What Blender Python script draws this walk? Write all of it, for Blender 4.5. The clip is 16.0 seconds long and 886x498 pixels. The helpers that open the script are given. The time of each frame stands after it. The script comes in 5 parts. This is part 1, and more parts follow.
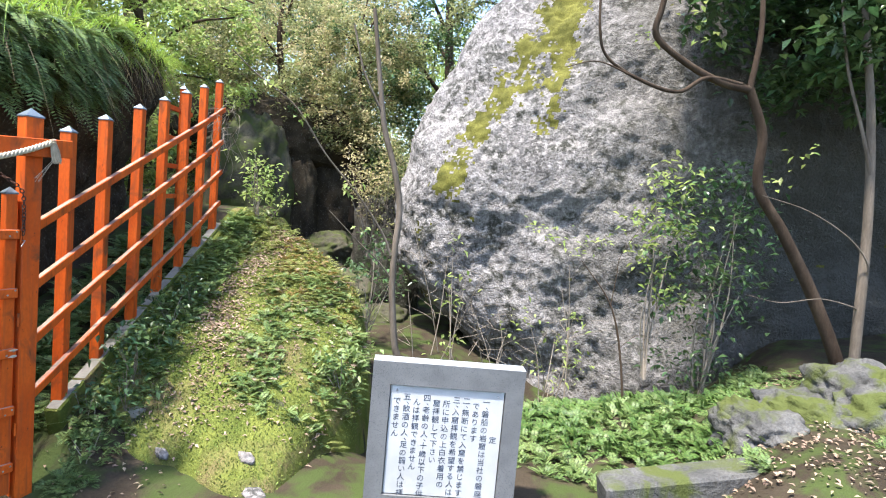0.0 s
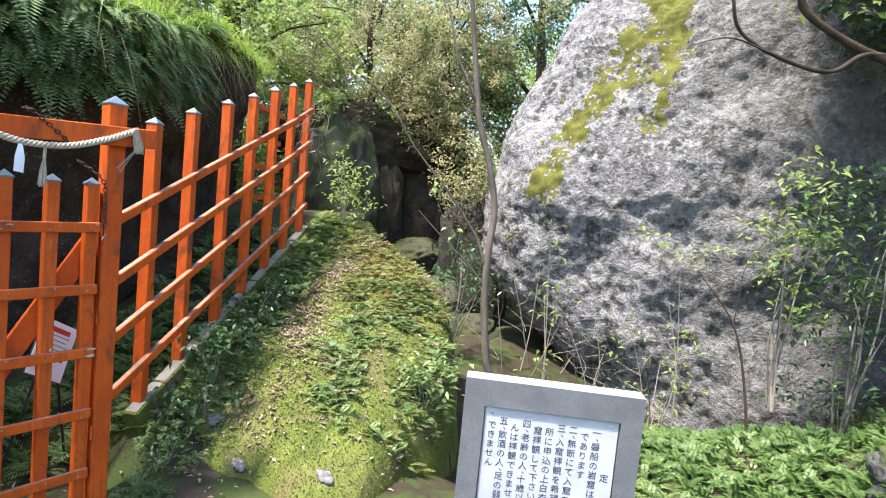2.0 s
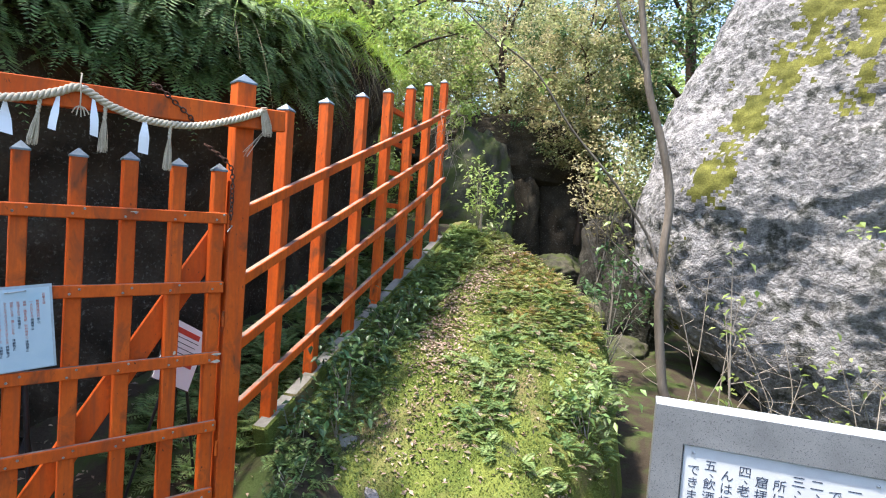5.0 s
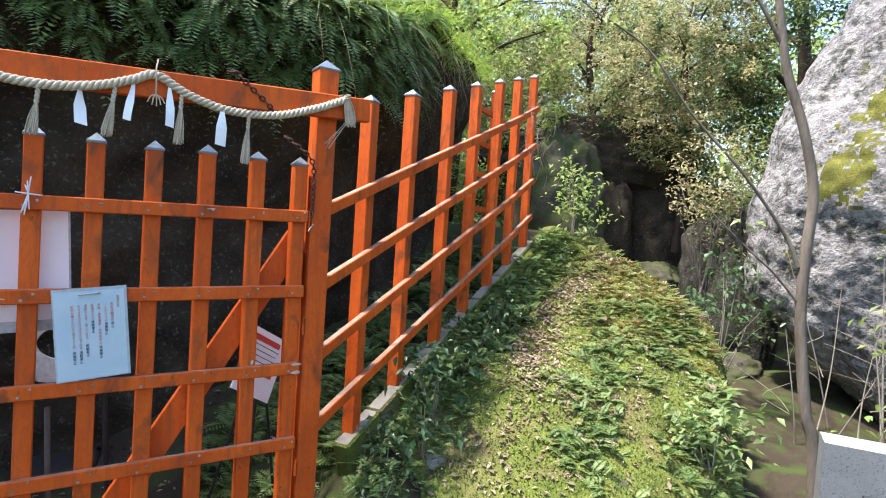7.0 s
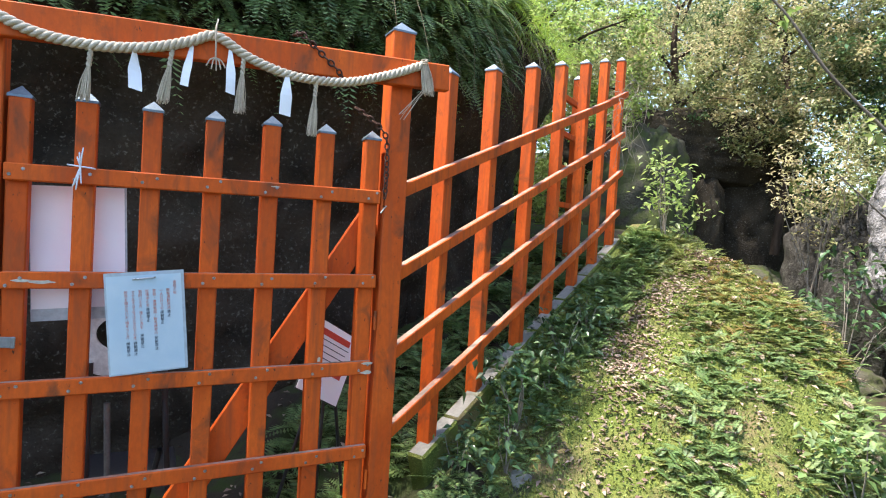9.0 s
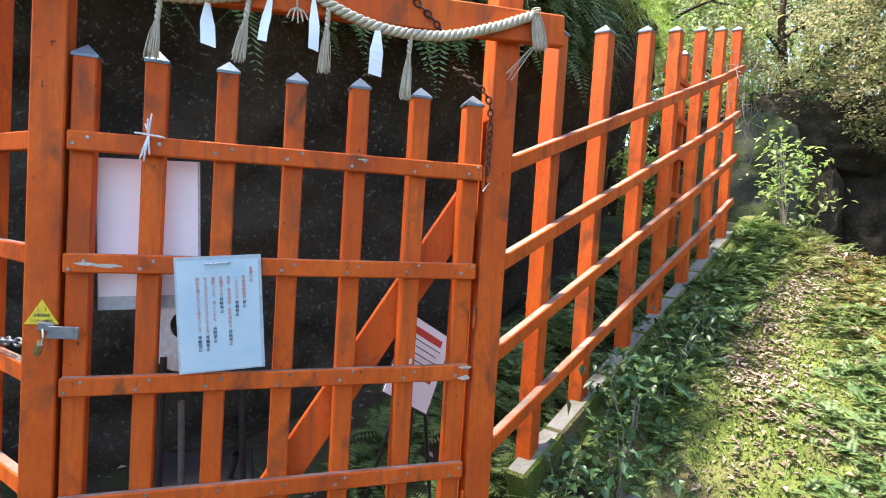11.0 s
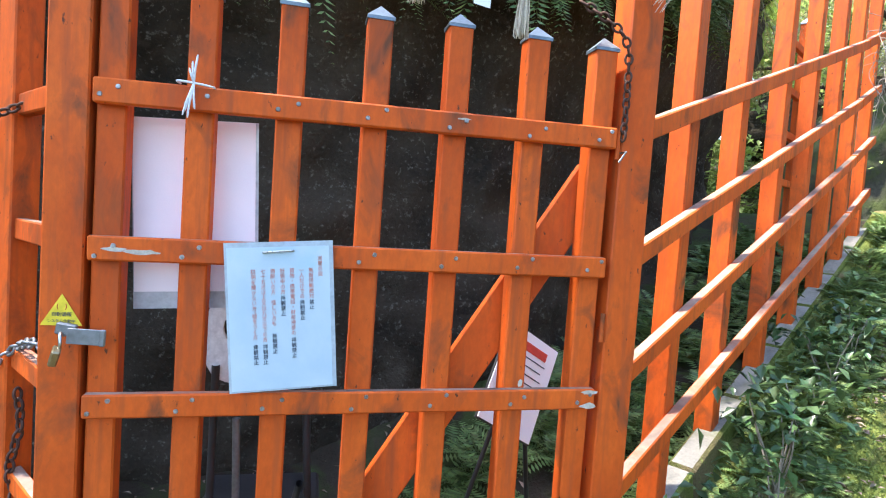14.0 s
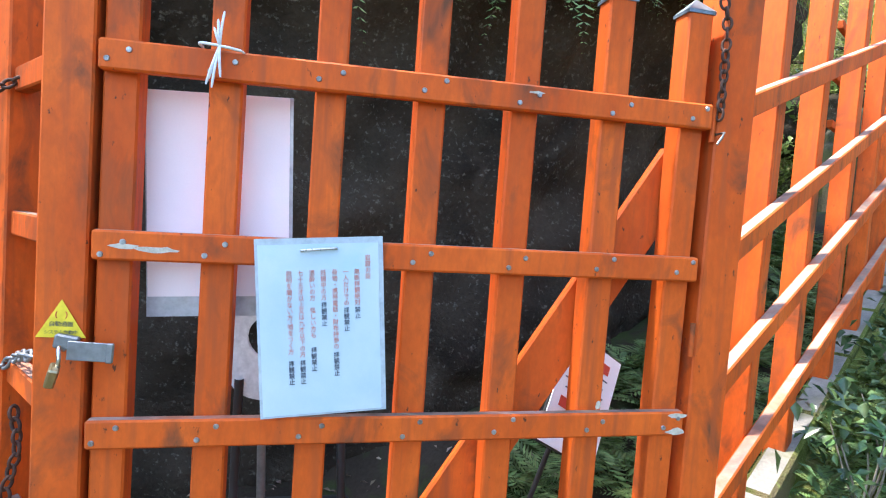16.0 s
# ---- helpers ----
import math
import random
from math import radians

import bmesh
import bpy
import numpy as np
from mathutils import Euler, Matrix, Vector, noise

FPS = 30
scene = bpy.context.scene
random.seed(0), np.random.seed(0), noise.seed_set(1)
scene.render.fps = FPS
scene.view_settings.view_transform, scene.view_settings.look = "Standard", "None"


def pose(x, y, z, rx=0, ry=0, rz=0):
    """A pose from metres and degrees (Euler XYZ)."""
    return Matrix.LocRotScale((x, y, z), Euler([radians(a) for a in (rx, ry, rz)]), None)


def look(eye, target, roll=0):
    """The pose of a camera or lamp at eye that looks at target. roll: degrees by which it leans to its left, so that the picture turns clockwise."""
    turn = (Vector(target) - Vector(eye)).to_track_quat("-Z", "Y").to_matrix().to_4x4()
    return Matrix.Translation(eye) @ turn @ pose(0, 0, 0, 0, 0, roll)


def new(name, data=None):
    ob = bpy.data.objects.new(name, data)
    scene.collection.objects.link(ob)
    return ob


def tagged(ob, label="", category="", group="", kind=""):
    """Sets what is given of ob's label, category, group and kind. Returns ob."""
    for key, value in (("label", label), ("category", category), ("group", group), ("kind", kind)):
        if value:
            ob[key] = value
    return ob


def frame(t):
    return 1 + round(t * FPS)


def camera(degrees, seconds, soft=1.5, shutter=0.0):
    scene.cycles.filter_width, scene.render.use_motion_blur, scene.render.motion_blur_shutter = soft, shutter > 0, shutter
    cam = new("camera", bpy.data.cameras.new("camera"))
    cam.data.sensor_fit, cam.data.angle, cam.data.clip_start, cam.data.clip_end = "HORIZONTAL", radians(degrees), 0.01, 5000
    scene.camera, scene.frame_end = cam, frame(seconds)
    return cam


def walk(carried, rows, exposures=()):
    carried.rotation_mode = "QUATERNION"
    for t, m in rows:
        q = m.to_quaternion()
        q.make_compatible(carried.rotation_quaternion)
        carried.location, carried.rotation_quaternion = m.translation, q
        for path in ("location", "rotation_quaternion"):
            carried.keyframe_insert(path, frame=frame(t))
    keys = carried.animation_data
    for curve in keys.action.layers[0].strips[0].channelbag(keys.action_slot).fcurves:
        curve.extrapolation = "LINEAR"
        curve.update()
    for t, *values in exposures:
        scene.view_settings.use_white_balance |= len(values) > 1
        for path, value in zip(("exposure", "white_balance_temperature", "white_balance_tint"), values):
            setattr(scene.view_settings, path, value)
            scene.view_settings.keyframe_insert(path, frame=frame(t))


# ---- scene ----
# camera and walk
cam = camera(75.0, 16.0, 1.1)
ROWS = [
    (0.0, -1.768, -3.619, 1.991, -61.71, -4.66, -5.15),
    (0.5, -1.682, -3.544, 1.971, -60.14, -4.63, -5.26),
    (1.0, -1.595, -3.465, 1.949, -58.04, -4.54, -5.38),
    (1.5, -1.511, -3.385, 1.922, -55.76, -4.43, -5.50),
    (2.0, -1.433, -3.306, 1.891, -53.49, -4.32, -5.55),
    (2.5, -1.362, -3.233, 1.860, -51.73, -4.08, -5.51),
    (3.0, -1.296, -3.158, 1.829, -49.60, -3.75, -5.43),
    (5.5, -1.027, -2.718, 1.635, -38.70, -2.62, -4.04),
    (6.0, -0.991, -2.642, 1.624, -36.60, -2.48, -3.97),
    (6.5, -0.956, -2.568, 1.612, -34.96, -2.37, -3.91),
    (7.0, -0.920, -2.487, 1.598, -32.99, -2.38, -3.86),
    (7.5, -0.886, -2.403, 1.577, -31.14, -2.37, -3.80),
    (8.0, -0.853, -2.322, 1.551, -29.44, -2.26, -3.74),
    (8.5, -0.824, -2.247, 1.520, -27.97, -2.12, -3.69),
    (9.0, -0.803, -2.173, 1.486, -26.07, -2.02, -3.61),
    (11.5, -0.769, -1.732, 1.415, -17.28, -2.88, -3.76),
    (12.0, -0.779, -1.660, 1.404, -16.03, -2.89, -3.78),
    (12.5, -0.782, -1.592, 1.392, -15.14, -3.00, -3.78),
    (13.0, -0.780, -1.513, 1.379, -14.14, -3.14, -3.84),
    (13.5, -0.775, -1.433, 1.370, -13.28, -3.19, -3.95),
    (14.0, -0.775, -1.363, 1.363, -12.78, -3.22, -4.05),
    (14.5, -0.782, -1.310, 1.356, -12.63, -3.24, -4.09),
    (15.0, -0.794, -1.253, 1.347, -12.49, -3.28, -4.16),
    (15.5, -0.816, -1.191, 1.341, -12.29, -3.35, -4.18),
    (16.0, -0.844, -1.125, 1.339, -11.93, -3.34, -4.12),
]
walk(cam, [(t, pose(x, y, z, 90 + pitch, roll, yaw)) for t, x, y, z, yaw, pitch, roll in ROWS],
     exposures=[(0.0, 2.02, 6450, 10), (3.0, 1.95, 6450, 10), (6.0, 1.93, 6500, 10), (9.0, 2.08, 6500, 10), (12.0, 2.40, 6450, 10), (16.0, 2.83, 6250, 10)])

# daylight: sky and one sun, high and from behind the cliff
SUN_FROM = Vector((-0.36, 0.13, 0.92)).normalized()
world = bpy.data.worlds.new("daylight")
scene.world = world
world.use_nodes = True
wn = world.node_tree.nodes
sky = wn.new("ShaderNodeTexSky")
sky.sky_type, sky.sun_disc = "NISHITA", False
sky.sun_elevation = math.asin(SUN_FROM.z)
sky.sun_rotation = math.atan2(SUN_FROM.x, SUN_FROM.y)
wn["Background"].inputs[1].default_value = 0.15
world.node_tree.links.new(sky.outputs[0], wn["Background"].inputs[0])
sun = new("sun", bpy.data.lights.new("sun", "SUN"))
sun.data.energy, sun.data.angle, sun.data.color = 3.3, radians(4.0), (1.0, 0.95, 0.86)
sun.matrix_world = look(SUN_FROM * 20, (0, 0, 0))

# ---- materials ----
def mat(name, colors, rough=0.8, scale=6.0, fine=60.0, bump=0.3, metal=0.0, blotch=None, blotch_scale=2.0, blotch_at=(0.5, 0.62),
        island=0.0, spread=(0.35, 0.65), bump_size=0.01, translucent=0.0, coat=0.0, stretch=(1, 1, 1), speck=None, speck_at=0.66, speck_scale=90.0, speck_soft=0.05, spec=0.5, grainy=0.28, streak=None, side_shade=None):
    """Two colours mixed by coarse and fine noise, with stains of a third colour, grain and relief."""
    m = bpy.data.materials.new(name)
    m.use_nodes = True
    nt = m.node_tree
    N, L = nt.nodes, nt.links
    bsdf = N["Principled BSDF"]
    co = N.new("ShaderNodeTexCoord")
    mp = N.new("ShaderNodeMapping")
    mp.inputs["Scale"].default_value = stretch
    oi = N.new("ShaderNodeObjectInfo")
    jump = N.new("ShaderNodeVectorMath")
    jump.operation = "MULTIPLY_ADD"
    jump.inputs[1].default_value = (37.0, 23.0, 51.0)
    L.new(oi.outputs["Random"], jump.inputs[0])
    L.new(co.outputs["Object"], jump.inputs[2])
    L.new(jump.outputs[0], mp.inputs[0])

    def tex(sc, detail=5.0, dist=0.0, rgh=0.6):
        n = N.new("ShaderNodeTexNoise")
        n.inputs["Scale"].default_value, n.inputs["Detail"].default_value = sc, detail
        n.inputs["Roughness"].default_value, n.inputs["Distortion"].default_value = rgh, dist
        L.new(mp.outputs[0], n.inputs["Vector"])
        return n.outputs["Fac"]

    def ramp(fac, a, b):
        r = N.new("ShaderNodeMapRange")
        r.inputs["From Min"].default_value, r.inputs["From Max"].default_value = a, b
        L.new(fac, r.inputs["Value"])
        return r.outputs[0]

    def mix(fac, a, b, mode="MIX"):
        x = N.new("ShaderNodeMix")
        x.data_type, x.blend_type = "RGBA", mode
        for sock, v in ((x.inputs["Factor"], fac), (x.inputs["A"], a), (x.inputs["B"], b)):
            if isinstance(v, (tuple, float, int)):
                sock.default_value = (*v, 1) if isinstance(v, tuple) else v
            else:
                L.new(v, sock)
        return x.outputs["Result"]

    coarse, grain = tex(scale, 6, 0.3), tex(fine, 4)
    col = mix(ramp(coarse, *spread), colors[0], colors[1])
    col = mix(ramp(grain, 0.3, 0.7), mix(grainy, col, (0, 0, 0)), col)
    if blotch:
        col = mix(ramp(tex(blotch_scale, 7, 0.6), *blotch_at), col, blotch)
    if streak:
        st = N.new("ShaderNodeTexNoise")
        st.inputs["Scale"].default_value, st.inputs["Detail"].default_value = streak[1], 8.0
        mp2 = N.new("ShaderNodeMapping")
        mp2.inputs["Scale"].default_value = streak[2]
        L.new(jump.outputs[0], mp2.inputs[0])
        L.new(mp2.outputs[0], st.inputs["Vector"])
        col = mix(ramp(st.outputs["Fac"], *streak[3]), col, streak[0])
    if speck:
        col = mix(ramp(tex(speck_scale, 4, 0.2, 0.62), speck_at, speck_at + speck_soft), col, speck)
    # shade put into the colour, growing along one direction with a wavering edge
    if side_shade:
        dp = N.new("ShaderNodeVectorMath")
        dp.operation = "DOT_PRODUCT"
        dp.inputs[1].default_value = side_shade[1]
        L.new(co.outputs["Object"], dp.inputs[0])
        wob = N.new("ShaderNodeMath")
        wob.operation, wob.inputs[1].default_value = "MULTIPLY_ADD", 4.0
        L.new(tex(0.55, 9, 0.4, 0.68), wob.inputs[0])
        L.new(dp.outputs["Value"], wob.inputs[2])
        col = mix(ramp(wob.outputs[0], side_shade[2], side_shade[3]), col, mix(grain, side_shade[0], tuple(c_ * 2.6 for c_ in side_shade[0])))
    if island:
        g = N.new("ShaderNodeNewGeometry")
        hsv = N.new("ShaderNodeHueSaturation")
        L.new(ramp(g.outputs["Random Per Island"], -0.0, 1.0), hsv.inputs["Value"])
        hsv2 = N.new("ShaderNodeMapRange")
        hsv2.inputs["To Min"].default_value, hsv2.inputs["To Max"].default_value = 1 - island, 1 + island
        L.new(g.outputs["Random Per Island"], hsv2.inputs["Value"])
        L.new(hsv2.outputs[0], hsv.inputs["Value"])
        hue = N.new("ShaderNodeMapRange")
        hue.inputs["To Min"].default_value, hue.inputs["To Max"].default_value = 0.5 - island * 0.05, 0.5 + island * 0.05
        fr = N.new("ShaderNodeMath")
        fr.operation = "FRACT"
        mu = N.new("ShaderNodeMath")
        mu.operation, mu.inputs[1].default_value = "MULTIPLY", 17.3
        L.new(g.outputs["Random Per Island"], mu.inputs[0])
        L.new(mu.outputs[0], fr.inputs[0])
        L.new(fr.outputs[0], hue.inputs["Value"])
        L.new(hue.outputs[0], hsv.inputs["Hue"])
        L.new(col, hsv.inputs["Color"])
        col = hsv.outputs[0]
    L.new(col, bsdf.inputs["Base Color"])
    bsdf.inputs["Metallic"].default_value = metal
    bsdf.inputs["Specular IOR Level"].default_value = spec
    bsdf.inputs["Coat Weight"].default_value = coat
    rr = N.new("ShaderNodeMapRange")
    rr.inputs["To Min"].default_value, rr.inputs["To Max"].default_value = max(rough - 0.12, 0.05), min(rough + 0.12, 1)
    L.new(grain, rr.inputs["Value"])
    L.new(rr.outputs[0], bsdf.inputs["Roughness"])
    if bump:
        ad = N.new("ShaderNodeMath")
        ad.operation = "MULTIPLY_ADD"
        ad.inputs[1].default_value = 0.5
        L.new(grain, ad.inputs[0])
        L.new(coarse, ad.inputs[2])
        bp = N.new("ShaderNodeBump")
        bp.inputs["Strength"].default_value, bp.inputs["Distance"].default_value = bump, bump_size
        L.new(ad.outputs[0], bp.inputs["Height"])
        L.new(bp.outputs[0], bsdf.inputs["Normal"])
    if translucent:
        tr = N.new("ShaderNodeBsdfTranslucent")
        L.new(col, tr.inputs["Color"])
        ms = N.new("ShaderNodeMixShader")
        ms.inputs[0].default_value = translucent
        L.new(bsdf.outputs[0], ms.inputs[1])
        L.new(tr.outputs[0], ms.inputs[2])
        L.new(ms.outputs[0], N["Material Output"].inputs["Surface"])
    return m


def leaf_mat(name, a, b, rough=0.5, island=0.45, translucent=0.3):
    return mat(name, (a, b), rough, scale=3.0, fine=40.0, bump=0.0, island=island, translucent=translucent)


M_PAINT = mat("vermilion_paint", ((0.54, 0.078, 0.007), (0.72, 0.125, 0.012)), 0.65, scale=2.5, fine=45.0, bump=0.25, bump_size=0.003,
              blotch=(0.13, 0.045, 0.018), blotch_scale=6.0, blotch_at=(0.54, 0.72), stretch=(1.6, 1.6, 0.8), speck=(0.10, 0.03, 0.012), speck_at=0.67, speck_scale=34,
              streak=((0.36, 0.07, 0.016), 5.0, (9, 9, 0.6), (0.50, 0.75)), grainy=0.2, spec=0.25)
M_PAINT_TOP = mat("weathered_paint", ((0.40, 0.15, 0.085), (0.36, 0.27, 0.21)), 0.8, scale=9.0, fine=70.0, bump=0.3, bump_size=0.003,
                  blotch=(0.11, 0.09, 0.07), blotch_scale=5.0, blotch_at=(0.50, 0.66))
M_BAREWOOD = mat("chipped_wood", ((0.50, 0.42, 0.32), (0.62, 0.55, 0.45)), 0.85, scale=30, fine=150)
M_CAP = mat("galvanised_cap", ((0.16, 0.20, 0.24), (0.24, 0.29, 0.33)), 0.55, scale=12, fine=90, metal=0.75, bump=0.1, bump_size=0.002)
M_STEEL = mat("bright_steel", ((0.55, 0.55, 0.56), (0.70, 0.70, 0.70)), 0.3, scale=20, fine=120, metal=1.0, bump=0.05, bump_size=0.001)
M_BRASS = mat("padlock_brass", ((0.42, 0.34, 0.20), (0.30, 0.22, 0.11)), 0.4, scale=20, fine=120, metal=0.9, bump=0.05, bump_size=0.001)
M_RUST = mat("rusted_iron", ((0.06, 0.032, 0.024), (0.13, 0.062, 0.04)), 0.8, scale=40, fine=200, metal=0.4, bump=0.4, bump_size=0.002)
M_SCREW = mat("screw_steel", ((0.55, 0.55, 0.55), (0.22, 0.20, 0.18)), 0.45, scale=60, fine=200, metal=0.8, bump=0.1, bump_size=0.001)
M_ROPE = mat("straw_rope", ((0.52, 0.43, 0.31), (0.66, 0.57, 0.44)), 0.9, scale=25, fine=220, bump=0.5, bump_size=0.003)
M_STRAW = mat("straw_fibre", ((0.50, 0.41, 0.29), (0.64, 0.54, 0.40)), 0.9, scale=25, fine=200, island=0.25)
M_PAPER = mat("white_paper", ((0.82, 0.82, 0.86), (0.88, 0.88, 0.90)), 0.7, scale=3, fine=300, grainy=0.03, bump=0.03, bump_size=0.002)
M_LAMI = mat("laminated_paper", ((0.42, 0.54, 0.62), (0.55, 0.63, 0.67)), 0.35, scale=4, fine=300, grainy=0.04, bump=0.05, bump_size=0.003, coat=0.5,
             blotch=(0.38, 0.54, 0.63), blotch_scale=6, blotch_at=(0.55, 0.75))
M_FILM = mat("laminate_film", ((0.45, 0.52, 0.57), (0.53, 0.60, 0.63)), 0.2, scale=6, fine=50, bump=0.05, bump_size=0.002, coat=0.6)
M_INK = mat("dark_ink", ((0.03, 0.04, 0.07), (0.05, 0.06, 0.10)), 0.6, bump=0.0)
M_REDINK = mat("red_ink", ((0.62, 0.20, 0.15), (0.70, 0.30, 0.24)), 0.6, bump=0.0)
M_REDBAR = mat("red_print", ((0.60, 0.05, 0.03), (0.66, 0.07, 0.05)), 0.5, bump=0.0)
M_YELLOW = mat("yellow_sticker", ((0.85, 0.62, 0.03), (0.88, 0.66, 0.05)), 0.35, bump=0.0)
M_GRANITE = mat("cut_granite", ((0.15, 0.153, 0.157), (0.21, 0.213, 0.217)), 0.7, scale=5, fine=260, bump=0.35, bump_size=0.003,
                speck=(0.07, 0.07, 0.08), speck_at=0.58, speck_scale=170)
# Lighter copy of the cut granite: light from above put into the colour.
M_GRANITE_TOP = mat("top_lit_granite", ((0.33, 0.35, 0.365), (0.40, 0.42, 0.435)), 0.65, scale=5, fine=260, bump=0.3, bump_size=0.002,
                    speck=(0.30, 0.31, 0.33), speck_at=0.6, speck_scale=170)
M_MARBLE = mat("white_plaque", ((0.50, 0.50, 0.51), (0.60, 0.60, 0.60)), 0.45, scale=4, fine=200, grainy=0.06, bump=0.06, bump_size=0.002,
               blotch=(0.62, 0.58, 0.52), blotch_scale=3, blotch_at=(0.62, 0.85))
M_ROCK = mat("grey_boulder", ((0.13, 0.122, 0.12), (0.33, 0.30, 0.29)), 0.95, scale=1.5, fine=36.0, bump=1.0, bump_size=0.04, spec=0.2, grainy=0.45,
             blotch=(0.050, 0.050, 0.042), blotch_scale=2.2, blotch_at=(0.51, 0.63), speck=(0.46, 0.42, 0.41), speck_at=0.47, speck_scale=24, speck_soft=0.3)
# Darker towards the right: shade of overhang and trees put into the colour.
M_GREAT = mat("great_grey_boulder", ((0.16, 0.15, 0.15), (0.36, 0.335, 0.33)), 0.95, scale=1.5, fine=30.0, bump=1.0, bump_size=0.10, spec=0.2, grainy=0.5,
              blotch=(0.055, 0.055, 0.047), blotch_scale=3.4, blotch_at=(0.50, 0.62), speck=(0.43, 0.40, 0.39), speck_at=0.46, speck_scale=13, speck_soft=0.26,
              side_shade=((0.042, 0.039, 0.033), (0.469, -0.883, 0.10), 5.9, 8.8))
M_OUTCROP = mat("grey_outcrop", ((0.075, 0.074, 0.073), (0.165, 0.16, 0.155)), 0.95, scale=4.0, fine=50.0, bump=1.0, bump_size=0.03, spec=0.2, grainy=0.45,
                blotch=(0.08, 0.095, 0.028), blotch_scale=2.6, blotch_at=(0.47, 0.58))
# Darker copy of the boulder rock, with shade beside the cave in its colour.
M_ROCKSHADE = mat("shaded_rock", ((0.030, 0.027, 0.022), (0.070, 0.062, 0.052)), 0.95, scale=1.7, fine=36.0, bump=1.0, bump_size=0.04, spec=0.2, grainy=0.45,
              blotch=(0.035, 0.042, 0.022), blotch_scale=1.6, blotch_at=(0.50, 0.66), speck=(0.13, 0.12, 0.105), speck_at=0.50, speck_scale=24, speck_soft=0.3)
M_ROCKDARK = mat("dark_cliff_rock", ((0.026, 0.020, 0.014), (0.070, 0.054, 0.036)), 0.95, scale=2.2, fine=45.0, bump=1.0, bump_size=0.03, spec=0.15,
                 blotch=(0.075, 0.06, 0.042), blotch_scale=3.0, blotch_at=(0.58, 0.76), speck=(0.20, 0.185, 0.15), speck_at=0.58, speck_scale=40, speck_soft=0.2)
M_BOULDER = mat("mossy_boulder", ((0.050, 0.047, 0.034), (0.105, 0.096, 0.070)), 0.95, scale=1.8, fine=30.0, bump=0.8, spec=0.15, bump_size=0.03,
                blotch=(0.060, 0.072, 0.024), blotch_scale=3.0, blotch_at=(0.44, 0.60), grainy=0.45)
M_MOSS = mat("green_moss", ((0.095, 0.125, 0.024), (0.20, 0.225, 0.05)), 0.95, scale=3.5, fine=120.0, bump=0.9, spec=0.15, bump_size=0.03,
             blotch=(0.17, 0.13, 0.065), blotch_scale=2.4, blotch_at=(0.50, 0.68), speck=(0.24, 0.27, 0.07), speck_at=0.58, speck_scale=60, speck_soft=0.12)
M_MOSS_YELLOW = mat("yellow_moss", ((0.095, 0.095, 0.022), (0.20, 0.19, 0.045)), 0.95, scale=5, fine=60, grainy=0.5, bump=1.0, spec=0.15, bump_size=0.015)
M_SOIL = mat("forest_soil", ((0.036, 0.027, 0.018), (0.068, 0.052, 0.036)), 0.95, scale=1.8, fine=50, bump=0.8, spec=0.15, bump_size=0.02,
             blotch=(0.050, 0.068, 0.020), blotch_scale=3.2, blotch_at=(0.46, 0.60))
M_CONCRETE = mat("weathered_kerb", ((0.21, 0.19, 0.16), (0.33, 0.30, 0.26)), 0.9, scale=5, fine=80, bump=0.5, bump_size=0.006,
                 blotch=(0.12, 0.12, 0.06), blotch_scale=4, blotch_at=(0.55, 0.70))
M_BARK = mat("grey_bark", ((0.12, 0.095, 0.072), (0.21, 0.17, 0.135)), 0.9, scale=7, fine=60, bump=0.9, bump_size=0.012, stretch=(1, 1, 0.25), spec=0.2)
M_BARKDARK = mat("brown_bark", ((0.045, 0.030, 0.021), (0.095, 0.066, 0.046)), 0.95, scale=7, fine=60, bump=0.9, bump_size=0.015, stretch=(1, 1, 0.3), spec=0.15)
M_TWIG = mat("dry_twig", ((0.22, 0.18, 0.14), (0.34, 0.29, 0.24)), 0.9, scale=12, fine=80, bump=0.2)
M_FERN = leaf_mat("fern_green", (0.125, 0.205, 0.062), (0.235, 0.315, 0.105))
M_FERNBANK = leaf_mat("fern_fresh_green", (0.075, 0.15, 0.034), (0.15, 0.245, 0.065))
# Yellower fern tone, brightened by sunlight put into the colour.
M_FERNLIT = leaf_mat("fern_yellow_green_lit", (0.19, 0.23, 0.060), (0.31, 0.33, 0.10))
M_FERNBROWN = leaf_mat("fern_bronze", (0.23, 0.16, 0.04), (0.30, 0.20, 0.055))
M_MOSS_TUFT = leaf_mat("moss_shoots", (0.15, 0.19, 0.038), (0.27, 0.31, 0.08), 0.9, 0.5, 0.2)
M_GRASS = leaf_mat("sedge_green", (0.21, 0.34, 0.04), (0.36, 0.47, 0.09), 0.4, 0.4, 0.4)
M_STRAWGRASS = leaf_mat("dead_sedge", (0.28, 0.20, 0.10), (0.40, 0.31, 0.17))
M_LEAF = leaf_mat("evergreen_leaf", (0.05, 0.108, 0.042), (0.115, 0.185, 0.066), 0.3)
M_LEAFMID = leaf_mat("olive_leaf", (0.21, 0.24, 0.10), (0.38, 0.38, 0.18), 0.4, 0.5, 0.5)
M_LEAFYEL = leaf_mat("yellowing_leaf", (0.42, 0.38, 0.20), (0.58, 0.50, 0.28), 0.4, 0.4, 0.4)
M_LEAFLIT = leaf_mat("young_leaf", (0.24, 0.34, 0.085), (0.42, 0.50, 0.17), 0.4, 0.35, 0.5)
M_LITTER = leaf_mat("dead_leaf", (0.20, 0.135, 0.09), (0.40, 0.30, 0.22), 0.85, 0.5, 0.1)
